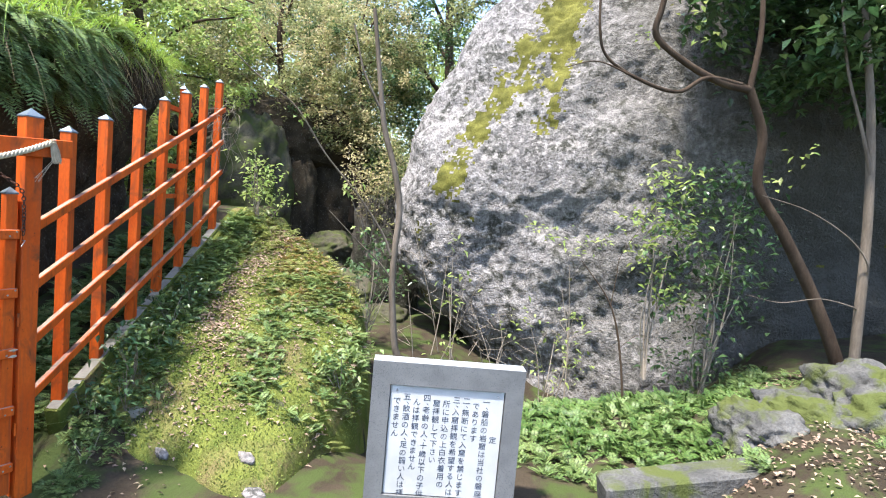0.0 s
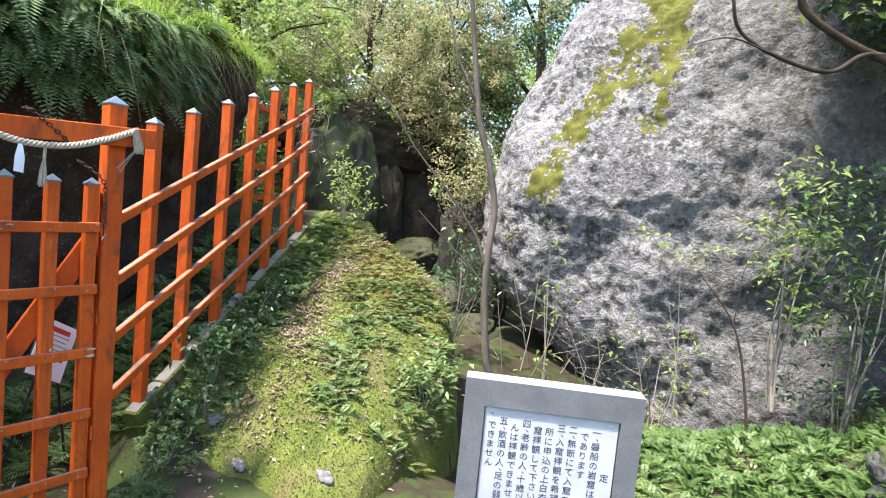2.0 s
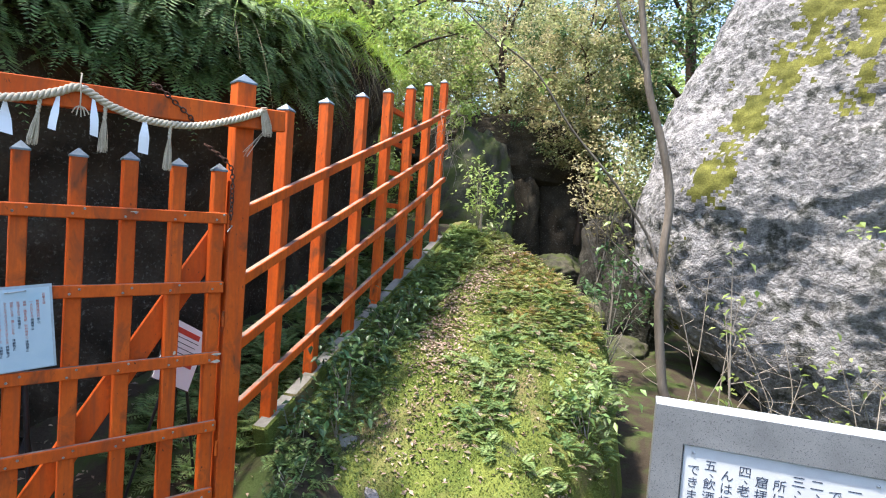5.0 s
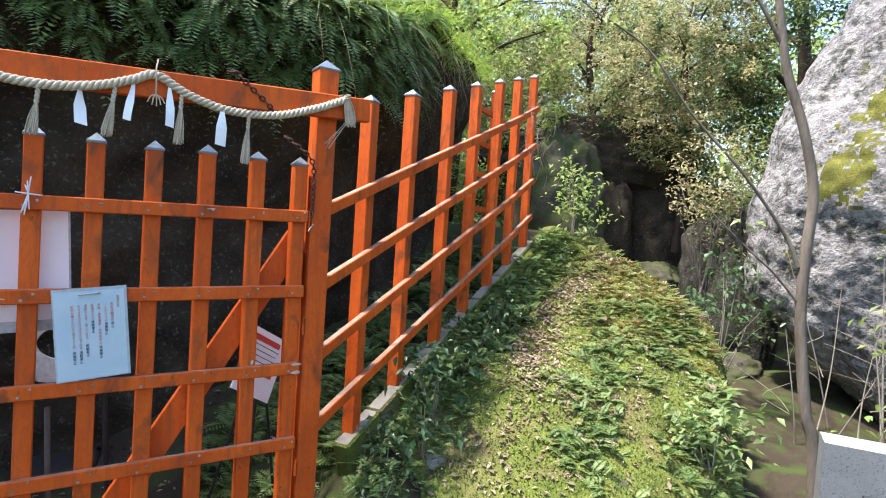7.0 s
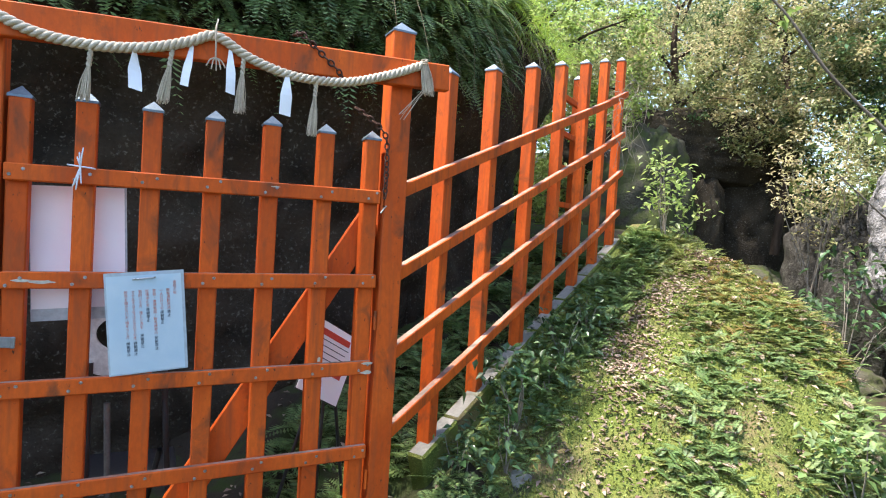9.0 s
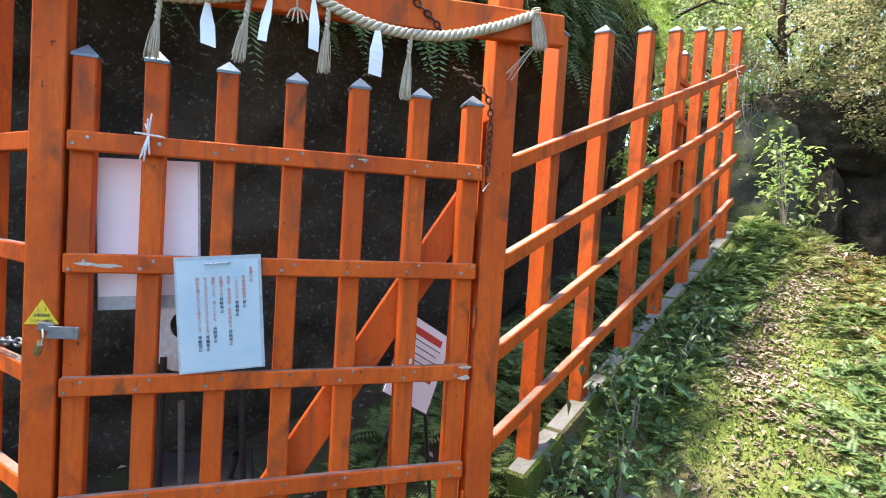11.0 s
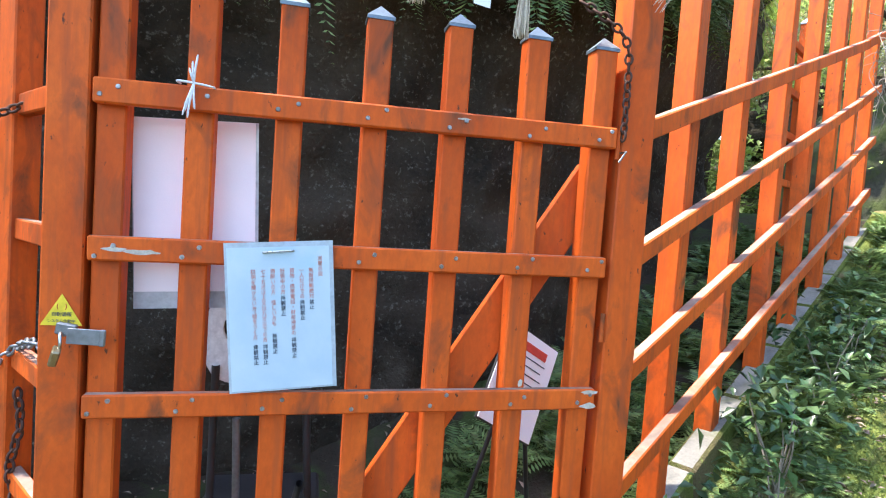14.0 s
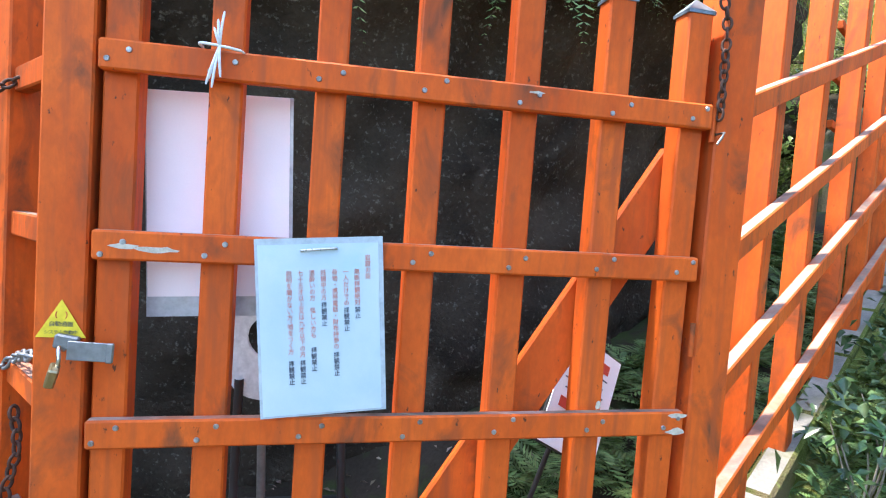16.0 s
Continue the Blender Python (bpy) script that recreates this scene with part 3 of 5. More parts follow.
boulder("boulder", (0.97, 0.30, 0.20), (0.15, 0.11, 0.06), 25, 15.0, M_CONCRETE, "small pale stone beside the fence kerb", 0.25, (20, 14))

# ---- gate ----
def timber(bm, sx, sy, sz, m=None, bevel=0.004):
    """Painted timber whose upward face is weathered: material 1."""
    box(bm, sx, sy, sz, m, bevel)
    bm.normal_update()
    for f_ in bm.faces:
        f_.material_index = 1 if f_.normal.z > 0.75 else 0


PAINTS = [M_PAINT, M_PAINT_TOP]


def beam(name, a, b, w, h, parent, label="", material=PAINTS, up=(0, 0, 1)):
    m, l = span(a, b, up)
    bm = bmesh.new()
    timber(bm, l, w, h, m)
    return part(name, bm, material, parent, label)


def cap_bm(w, d, h, over=0.003):
    bm = bmesh.new()
    w, d = w / 2 + over, d / 2 + over
    lo = [bm.verts.new((sx * w, sy * d, -0.008)) for sx, sy in ((-1, -1), (1, -1), (1, 1), (-1, 1))]
    hi = [bm.verts.new((v_.co.x, v_.co.y, 0.0)) for v_ in lo]
    tip = bm.verts.new((0, 0, h))
    for i in range(4):
        j = (i + 1) % 4
        bm.faces.new((lo[i], lo[j], hi[j], hi[i]))
        bm.faces.new((hi[i], hi[j], tip))
    bm.faces.new(lo[::-1])
    bmesh.ops.recalc_face_normals(bm, faces=bm.faces)
    return bm


def post(name, x, y, z0, z1, w, d, turn, parent, label="", cap=0.045):
    bm = bmesh.new()
    timber(bm, w, d, z1 - z0, pose(0, 0, (z0 + z1) / 2))
    ob = part(name, bm, PAINTS, parent, label)
    ob.matrix_local = pose(x, y, 0, 0, 0, turn)
    c_ = part("cap", cap_bm(w, d, cap), M_CAP, ob, "grey metal pyramid cap")
    c_.location = (0, 0, z1 + 0.004)
    return ob


gate_frame = empty("gate_frame", "vermilion timber gateway of two capped posts and a lintel", "gate")
post("post", 0.044, 0.060, -0.1, 2.262, 0.094, 0.094, 0, gate_frame)
post("post", -1.289, 0.060, -0.1, 2.24, 0.084, 0.090, 0, gate_frame)
beam("lintel", (0.232, -0.012, 2.100), (-1.56, -0.012, 2.012), 0.040, 0.104, gate_frame)

gate_door = empty("gate_door", "closed vermilion lattice gate of capped slats and screwed rails", "gate")
SLATS = (-1.207, -1.029, -0.838, -0.641, -0.445, -0.242, -0.055)
RAILS = (1.586, 1.251, 0.904, 0.562, 0.222)
RISE = 0.013
for i, x in enumerate(SLATS):
    post("slat", x, 0.054, 0.06, 1.818 + 0.008 * (x + 0.64) + 0.004 * ((i * 5) % 3), 0.060, 0.055, 0, gate_door, cap=0.032)
for z in RAILS:
    beam("rail", (-1.238, 0.0125, z - RISE * 0.60), (-0.022, 0.0125, z + RISE * 0.62), 0.025, 0.054, gate_door)
beam("brace", (-0.030, 0.094, 1.503), (-0.875, 0.094, 0.150), 0.022, 0.112, gate_door)
bm = bmesh.new()
bmesh.ops.create_cone(bm, cap_ends=True, segments=10, radius1=0.0058, radius2=0.0046, depth=0.003, matrix=pose(0, 0, 0, 90))
box(bm, 0.007, 0.001, 0.0013, pose(0, -0.002, 0), 0)
box(bm, 0.0013, 0.001, 0.007, pose(0, -0.002, 0), 0)
screw_mesh = bpy.data.meshes.new("screw")
bm.to_mesh(screw_mesh)
bm.free()
screw_mesh.materials.append(M_SCREW)
rg = np.random.default_rng(5)
for z in RAILS:
    for x in SLATS:
        for k in (-1, 1):
            sc_ = new("screw", screw_mesh)
            sc_.parent = gate_door
            sc_.location = (x + k * 0.019 + rg.uniform(-0.005, 0.005), -0.0012, z + k * 0.012 + rg.uniform(-0.005, 0.005) + RISE * (x + 0.64))
# chips where paint has flaked from the rails
for x, z, w, h in ((-0.040, 0.930, 0.05, 0.010), (-0.042, 0.894, 0.045, 0.016), (-1.128, 1.240, 0.07, 0.012), (-0.235, 0.955, 0.012, 0.022), (-1.185, 1.243, 0.05, 0.010), (-0.43, 1.600, 0.03, 0.006)):
    bm = bmesh.new()
    n_ = 14
    ring = [bm.verts.new((x + math.cos(2 * math.pi * i / n_) * w * 0.5 * (0.7 + 0.5 * rg.random()), 0.0, z + math.sin(2 * math.pi * i / n_) * h * 0.5 * (0.6 + 0.7 * rg.random()))) for i in range(n_)]
    f_ = bm.faces.new(ring)
    ex = bmesh.ops.extrude_face_region(bm, geom=[f_])
    bmesh.ops.translate(bm, vec=(0, -0.0012, 0), verts=[v_ for v_ in ex["geom"] if isinstance(v_, bmesh.types.BMVert)])
    bmesh.ops.recalc_face_normals(bm, faces=bm.faces)
    part("chip", bm, M_BAREWOOD, gate_door, "flaked paint showing pale wood")
for z in (1.10, 1.58, 0.45):
    bm = bmesh.new()
    bmesh.ops.create_cone(bm, cap_ends=True, segments=10, radius1=0.006, radius2=0.006, depth=0.075, matrix=pose(-0.012, 0.014, z))
    part("hinge", bm, PAINTS, gate_door, "painted hinge knuckle")


# ---- fence climbing beside the boulder ----
fence = empty("fence", "vermilion timber fence climbing beside the mossy boulder", "fence")
POSTS = (0.444, 0.914, 1.455, 1.948, 2.470, 2.965, 3.474)
TURN_F = math.degrees(math.atan2(FD.y, FD.x))
for s in POSTS:
    p_ = fence_pt(s, -0.055, 0)
    post("post", p_.x, p_.y, kerb_z(s) - 0.10, 2.224 + 0.299 * (s - 0.444), 0.072, 0.072, TURN_F, fence, cap=0.036)
for z0, rise in ((1.773, 0.339), (1.420, 0.334), (1.084, 0.328), (0.741, 0.321)):
    zr = lambda s: z0 + rise * (s - 0.444)
    beam("rail", fence_pt(0.030, 0.0, zr(0.030)), fence_pt(2.93, 0.0, zr(2.93)), 0.036, 0.056, fence)
    beam("rail", fence_pt(2.94, 0.0, zr(2.94) + 0.004), fence_pt(3.52, 0.0, zr(3.52) + 0.02), 0.036, 0.056, fence)
rear_fence = empty("fence", "dark red timber fence standing behind the climbing fence", "fence")
for s in (3.66,):
    p_ = fence_pt(s, -0.52, 0)
    post("post", p_.x, p_.y, kerb_z(s) - 0.45, 3.04, 0.07, 0.07, TURN_F, rear_fence)
for z in (1.78, 2.12, 2.43, 2.76):
    beam("rail", fence_pt(3.05, -0.47, z), fence_pt(3.8, -0.47, z), 0.035, 0.052, rear_fence)

# kerb under the fence
kerb = empty("kerb", "weathered sloping concrete kerb carrying the fence posts", "kerb", kind="structure")
ks = (0.36, 0.68, 1.20, 1.70, 2.22, 2.72, 3.22, 3.70)
for i in range(7):
    s0, s1 = ks[i] + 0.002, ks[i + 1] - 0.002
    m, l = span(fence_pt(s0, -0.035, kerb_z(s0) - 0.165 + rg.uniform(-0.0015, 0.0015)), fence_pt(s1, -0.035, kerb_z(s1) - 0.165 + rg.uniform(-0.0015, 0.0015)))
    bm = bmesh.new()
    box(bm, l, 0.10, 0.30, m, 0.012)
    bm.normal_update()
    for f_ in bm.faces:
        f_.material_index = 0 if f_.normal.z > 0.75 else 1
    part("kerb_stone", bm, [M_CONCRETE, M_MOSS], kerb)

# fence returning to the cliff on the other side of the gate
side_fence = empty("fence", "vermilion timber fence leading from the gate back to the cliff", "fence")
post("post", -1.56, 0.44, -0.1, 2.25, 0.075, 0.075, 52, side_fence)
post("post", -1.93, 0.95, -0.1, 2.25, 0.075, 0.075, 52, side_fence)
for z in (1.58, 1.25, 0.90, 0.56, 0.23):
    beam("rail", (-1.33, 0.13, z), (-2.13, 1.23, z), 0.035, 0.056, side_fence)


# ---- chains, lock, sticker ----
def chain(name, pts, label, link=0.026, wire=0.0032, material=M_RUST):
    e = empty(name, label, "chain", pts[0])
    line = bend(pts, 24)
    out, acc, last = [], 0.0, line[0]
    pos = [line[0]]
    for p_ in line[1:]:
        acc += (p_ - last).length
        last = p_
        if acc >= link * 0.78:
            pos.append(p_)
            acc = 0.0
    V, F = [], []
    for k in range(20):
        a_ = 2 * math.pi * k / 20
        c_ = Vector((math.cos(a_) * link * 0.34, math.sin(a_) * link * 0.5, 0))
        n_ = Vector((math.cos(a_), math.sin(a_) * 0.75, 0)).normalized()
        for j in range(6):
            b_ = 2 * math.pi * j / 6
            V.append(c_ + n_ * math.cos(b_) * wire + Vector((0, 0, math.sin(b_) * wire)))
    for k in range(20):
        for j in range(6):
            F.append((k * 6 + j, ((k + 1) % 20) * 6 + j, ((k + 1) % 20) * 6 + (j + 1) % 6, k * 6 + (j + 1) % 6))
    first = None
    for i in range(len(pos) - 1):
        d_ = (pos[i + 1] - pos[i]).normalized()
        q_ = d_.to_track_quat("Y", "Z").to_matrix().to_4x4()
        m = Matrix.Translation((pos[i] + pos[i + 1]) / 2 - Vector(pts[0])) @ q_ @ Matrix.Rotation(radians(90 * (i % 2) + 20), 4, "Y")
        if first is None:
            first = mesh_np("link", [tuple(v_) for v_ in V], F, material, e, "", True)
            ob = first
        else:
            ob = new("link", first.data)
            ob.parent = e
        ob.matrix_local = m
    return e


chain("chain", [(-0.385, 0.03, 2.165), (-0.370, -0.034, 2.155), (-0.30, -0.037, 2.10), (-0.225, -0.037, 2.040), (-0.21, 0.01, 2.01)], "rusty chain looped over the gate lintel")
chain("chain", [(-0.13, 0.05, 1.94), (-0.06, 0.012, 1.885), (-0.012, 0.006, 1.83), (-0.004, 0.004, 1.70), (-0.006, 0.002, 1.575)], "rusty chain hanging beside the gate post")
chain("chain", [(-1.270, 0.125, 0.950), (-1.410, 0.220, 0.980), (-1.530, 0.375, 0.930), (-1.610, 0.400, 0.850), (-1.640, 0.450, 0.810)], "steel chain tying the gate post to the side fence", 0.034, 0.0042, M_GREYMETAL)
chain("chain", [(-1.510, 0.370, 1.580), (-1.590, 0.385, 1.540), (-1.625, 0.440, 1.460)], "rusty chain wound round the side fence post", 0.030, 0.004)
chain("chain", [(-1.520, 0.375, 0.820), (-1.510, 0.375, 0.720), (-1.535, 0.380, 0.600), (-1.510, 0.370, 0.500), (-1.460, 0.330, 0.430)], "rusty chain dangling on the side fence", 0.034, 0.0042)
nail = empty("nail", "bent iron nail holding the chain on the post", "nail", (-0.006, 0.0, 1.56))
tube("shank", [(0.004, 0.02, 0.0), (0.004, -0.014, 0.0), (-0.012, -0.03, -0.012), (-0.026, -0.034, -0.030)], 0.0028, M_GREYMETAL, nail, sides=6)

lock = empty("hasp_lock", "grey steel hasp with a brass padlock on the gate", "lock", (-1.236, -0.006, 1.055))
bm = bmesh.new()
box(bm, 0.070, 0.003, 0.034, pose(0.008, -0.012, 0.0, 0, 3, 0), 0.001)
box(bm, 0.012, 0.008, 0.036, pose(0.042, -0.013, -0.002, 0, 3, 0), 0.002)
part("hasp", bm, M_GREYMETAL, lock)
bm = bmesh.new()
box(bm, 0.040, 0.014, 0.026, pose(-0.034, 0.006, 0.012, 0, 10, 0), 0.003)
part("plate", bm, M_GREYMETAL, lock)
tube("shackle", bend([(-0.030, -0.018, 0.004), (-0.030, -0.036, 0.012), (-0.026, -0.046, -0.004), (-0.028, -0.044, -0.020)], 6), 0.0035, M_STEEL, lock)
bm = bmesh.new()
box(bm, 0.016, 0.030, 0.036, None, 0.003)
b_ = part("padlock", bm, M_BRASS, lock, "worn brass padlock body")
b_.matrix_local = pose(-0.036, -0.044, -0.034, 18, 14, 20)

sticker = empty("sticker", "yellow triangular warning sticker with black print", "sticker", (-1.285, 0.0135, 1.105))
bm = bmesh.new()
vs = [bm.verts.new(v_) for v_ in ((-0.041, 0, -0.033), (0.041, 0, -0.033), (0.0, 0, 0.036))]
f_ = bm.faces.new(vs)
ex = bmesh.ops.extrude_face_region(bm, geom=[f_])
bmesh.ops.translate(bm, vec=(0, -0.0008, 0), verts=[v_ for v_ in ex["geom"] if isinstance(v_, bmesh.types.BMVert)])
bmesh.ops.recalc_face_normals(bm, faces=bm.faces)
part("triangle", bm, M_YELLOW, sticker)


# ---- rope with tassels and paper streamers ----
rope = empty("straw_rope", "twisted pale straw rope draped along the gate lintel", "rope")
RY = -0.045
rope_line = bend([(-1.52, RY, 2.150), (-1.38, RY, 2.085), (-1.249, RY, 2.027), (-1.166, RY, 1.998), (-1.06, RY, 1.987), (-0.95, RY, 1.993), (-0.832, RY, 2.018), (-0.733, RY, 2.056), (-0.658, RY, 2.086),
                  (-0.545, RY, 2.033), (-0.395, RY, 1.998), (-0.208, RY, 2.008), (-0.04, RY, 2.062), (0.103, RY, 2.126)], 22)
for k in range(3):
    pts = []
    acc = 0.0
    for i, p_ in enumerate(rope_line):
        if i:
            acc += (p_ - rope_line[i - 1]).length
        t_ = (rope_line[min(i + 1, len(rope_line) - 1)] - rope_line[max(i - 1, 0)]).normalized()
        u_ = t_.cross(Vector((0, 1, 0))).normalized()
        a_ = acc * 2 * math.pi / 0.062 + k * 2 * math.pi / 3
        pts.append(p_ + (u_ * math.cos(a_) + Vector((0, 1, 0)) * math.sin(a_)) * 0.0098)
    tube("strand", pts, 0.0082, M_ROPE, rope, sides=8)
rg = np.random.default_rng(11)


def fibres(name, top, bottom, n, r0, r1, parent, label="", th=0.0011):
    top, bottom = Vector(top), Vector(bottom)
    runs = []
    for i in range(n):
        a_ = rg.uniform(0, 2 * math.pi)
        o_ = Vector((math.cos(a_), math.sin(a_) * 0.7, 0))
        q_ = math.sqrt(rg.random())
        e_ = bottom + o_ * r1 * q_ + Vector((0, 0, rg.uniform(-0.015, 0.012)))
        m_ = top.lerp(bottom, 0.5) + o_ * (r0 + r1) * 0.55 * q_ + Vector((rg.normal() * 0.002, 0, 0))
        runs.append((bend([top + o_ * r0 * q_, m_, e_], 4), th))
    return tubes(name, runs, M_STRAW, parent, label, 4)


for i, (x, zt, xb, zb) in enumerate(((-1.018, 1.975, -1.034, 1.815), (-0.790, 2.018, -0.813, 1.839), (-0.568, 2.030, -0.572, 1.841), (-0.313, 1.990, -0.321, 1.795))):
    tas = empty("tassel", "frayed straw tassel hanging from the rope", "tassel", (x, RY, zt), "tassels on the rope")
    for k in range(2):
        tube("cord", [Vector((math.cos(j * 0.9 + k * math.pi) * 0.004, math.sin(j * 0.9 + k * math.pi) * 0.004, -j * 0.0045)) + Vector(((xb - x) * j / 40, 0, 0)) for j in range(14)], 0.0048, M_ROPE, tas, sides=6)
    fibres("fringe", ((xb - x) * 0.3, 0, -0.058), (xb - x, 0, zb - zt + 0.01), 90, 0.006, 0.020, tas)
for i, (x, zt, xb, zb, w, tw) in enumerate(((-0.896, 1.992, -0.893, 1.867, 0.040, 8), (-0.735, 2.042, -0.749, 1.904, 0.030, -14), (-0.611, 2.048, -0.607, 1.900, 0.030, 4), (-0.418, 1.994, -0.420, 1.854, 0.040, -3))):
    sh = empty("paper_streamer", "white paper streamer hanging from the rope", "streamer", (x, RY - 0.006, zt), "streamers on the rope")
    bm = bmesh.new()
    rows_ = []
    for k in range(7):
        u_ = k / 6
        hw = w * (0.16 + 0.34 * min(1, u_ * 2.0))
        dx = (xb - x) * u_
        rows_.append([bm.verts.new((dx - hw, 0.006 * math.sin(u_ * 4 + i), (zb - zt) * u_ + 0.004)), bm.verts.new((dx + hw, 0.010 * math.sin(u_ * 3 + i + 1), (zb - zt) * u_ - 0.003))])
    for a_, b_ in zip(rows_, rows_[1:]):
        bm.faces.new((a_[0], a_[1], b_[1], b_[0]))
    ex = bmesh.ops.extrude_face_region(bm, geom=list(bm.faces))
    bmesh.ops.translate(bm, vec=(0, 0.0006, 0), verts=[v_ for v_ in ex["geom"] if isinstance(v_, bmesh.types.BMVert)])
    bmesh.ops.recalc_face_normals(bm, faces=bm.faces)
    ob = part("strip", bm, M_PAPER, sh)
    ob.rotation_euler = (0, 0, radians(tw * 2))
binding = empty("rope_binding", "straw cord tying the rope to the lintel", "cord", (-0.658, -0.038, 2.086))
tube("loop", bend([(0.004, 0.02, 0.062), (0.003, -0.006, 0.055), (-0.004, -0.032, 0.015), (-0.002, -0.034, -0.02), (0.0, -0.012, -0.075)], 6), 0.0028, M_STRAW, binding, sides=6)
tubes("loose_end", [(bend([(0, -0.012, -0.072), (dx * 0.6, -0.014, -0.085 + 0.01 * abs(dx) * 10), (dx, -0.012, -0.118 + abs(dx) * 0.5)], 5), 0.0026) for dx in (-0.028, -0.012, 0.004, 0.018, 0.032)], M_STRAW, binding)
frayed = empty("rope_end", "frayed straw end of the rope at the gate post", "rope", (0.103, RY, 2.126))
fibres("fringe", (0.004, -0.004, 0.015), (0.026, -0.012, -0.105), 90, 0.012, 0.026, frayed, "loose straw fibres")
fibres("wisp", (0.03, -0.01, -0.07), (-0.085, -0.02, -0.215), 6, 0.004, 0.020, frayed, "few long loose straws", 0.0008)
tube("wrap", [Vector((0.006 + 0.014 * math.cos(a_ * 0.6), -0.004 + 0.016 * math.sin(a_ * 0.6), -0.004 + a_ * 0.0008)) for a_ in range(34)], 0.0022, M_STRAW, frayed, sides=6)

knot = empty("cord_knot", "white cord knotted round a slat", "cord", (-1.036, -0.008, 1.610))
tubes("loop", [(bend([(-0.036, 0.034, 0.004), (-0.034, -0.002, 0.003), (0, -0.010, 0.0), (0.036, -0.002, -0.003), (0.037, 0.034, -0.003)], 5), 0.0026)], M_TIE, knot, sides=6)
tubes("loose_end", [(bend([(0, -0.010, 0), (dx * 0.5, -0.016, dz * 0.5), (dx, -0.012, dz)], 5), [0.0024] * 10 + [0.0014]) for dx, dz in ((0.006, 0.060), (-0.004, 0.045), (-0.010, 0.03), (-0.020, -0.070), (-0.010, -0.075), (0.004, -0.055), (-0.015, -0.060))], M_TIE, knot, sides=5)


# ---- notices ----
def slab(w, h, t, bevel=0.0):
    bm = bmesh.new()
    box(bm, w, t, h, None, bevel)
    return bm


def writing(name, columns, size, pitch, char, material, parent, at, thick=0.0006):
    """Upright columns of characters, from the first column leftwards; a column is (text, start). Each character is a piece."""
    cu = bpy.data.curves.new(name, "FONT")
    cu.size, cu.align_x, cu.extrude, cu.resolution_u = size, "CENTER", thick, 2
    tmp = new("tmp", cu)
    made = {}
    for i, (text, start) in enumerate(columns):
        down = start
        for ch in text:
            here = down
            down += 0.45 if ch == "、" else 1.0
            if ch == " ":
                continue
            if ch not in made:
                cu.body = ch
                bpy.context.view_layer.update()
                me = bpy.data.meshes.new_from_object(tmp.evaluated_get(bpy.context.evaluated_depsgraph_get()))
                me.name = name
                me.materials.clear()
                me.materials.append(material)
                made[ch] = me
            ob = new(name, made[ch])
            ob.parent = parent
            shift = size * 0.42 if ch == "、" else 0.0
            ob.matrix_local = at @ pose(-pitch * i + shift, 0, -here * char + shift * 1.3, 90, 0, 0)
    bpy.data.objects.remove(tmp)


notice = empty("notice", "laminated bluish-white notice in red and black brush print on the gate", "notice", (-0.830, -0.009, 1.106))
notice.rotation_euler = (0, radians(-4.9), 0)
notice.scale = (0.91, 1.0, 0.945)
part("film", slab(0.262, 0.362, 0.0012), M_FILM, notice, "clear laminate edge").location = (0.002, -0.001, 0.004)
part("sheet", slab(0.246, 0.345, 0.0012), M_LAMI, notice, "bluish-white printed sheet").location = (0.0, -0.0024, 0.0)
at_ = pose(0.100, -0.0036, 0.138)
C_ = 0.01265
writing("red_character", [("岩窟の掟", 0), ("無断拝観絶対", 2.2), ("一人だけでの", 2.2), ("荷物・携帯電話・財布持参の", 2.2), ("妊娠中の方", 2.2), ("酒酔いの方 怪しい方も", 2.2), ("七十五才以上又は九才以下の方", 2.2), ("説明を聞かない方、嘘をつく方", 2.2)],
        0.0125, 0.0232, C_, M_REDINK, notice, at_)
writing("black_character", [("", 0), ("禁止", 8.4), ("拝観禁止", 8.4), ("拝観禁止", 15.6), ("拝観禁止", 7.4), ("拝観禁止", 14.6), ("拝観禁止", 16.6), ("拝観禁止", 16.6)],
        0.0125, 0.0232, C_, M_INK, notice, at_)
tube("fastener", bend([(-0.036, -0.003, 0.160), (-0.030, -0.009, 0.161), (0.030, -0.009, 0.163), (0.036, -0.003, 0.162)], 5), 0.0028, M_STEEL, notice, "bent metal fastener", 6)

back_sheet = empty("notice", "plain white sheet hung behind the gate slats", "notice", (-1.045, 0.115, 1.345))
back_sheet.rotation_euler = (0, radians(-2.6), 0)
part("sheet", slab(0.272, 0.408, 0.002), M_PAPER, back_sheet)
part("sleeve", slab(0.282, 0.450, 0.0012), M_FILM, back_sheet, "clear plastic sleeve").location = (0.002, 0.003, -0.02)

side_sign = empty("stand_sign", "tilted white sign with red bars on a thin black stand", "sign", (-0.095, 0.36, 0.850))
side_sign.scale = (1.16, 1.16, 1.10)
tilt = pose(0, 0, 0, -14, 31, 18)
b_ = part("board", slab(0.215, 0.30, 0.006), M_BLACK, side_sign, "black backing board")
b_.matrix_local = tilt
b_ = part("sheet", slab(0.208, 0.292, 0.002), M_PAPER, side_sign, "white printed sheet")
b_.matrix_local = tilt @ pose(0, -0.005, 0)
for z, w, x in ((0.105, 0.15, -0.01), (-0.035, 0.15, 0.0)):
    b_ = part("red_bar", slab(w, 0.026, 0.001), M_REDBAR, side_sign, "red printed bar")
    b_.matrix_local = tilt @ pose(x, -0.0068, z)
for k in range(4):
    b_ = part("text_line", slab(0.15 - 0.02 * (k % 2), 0.0032, 0.001), M_INK, side_sign, "line of small black print")
    b_.matrix_local = tilt @ pose(-0.005, -0.0068, 0.075 - 0.024 * k)
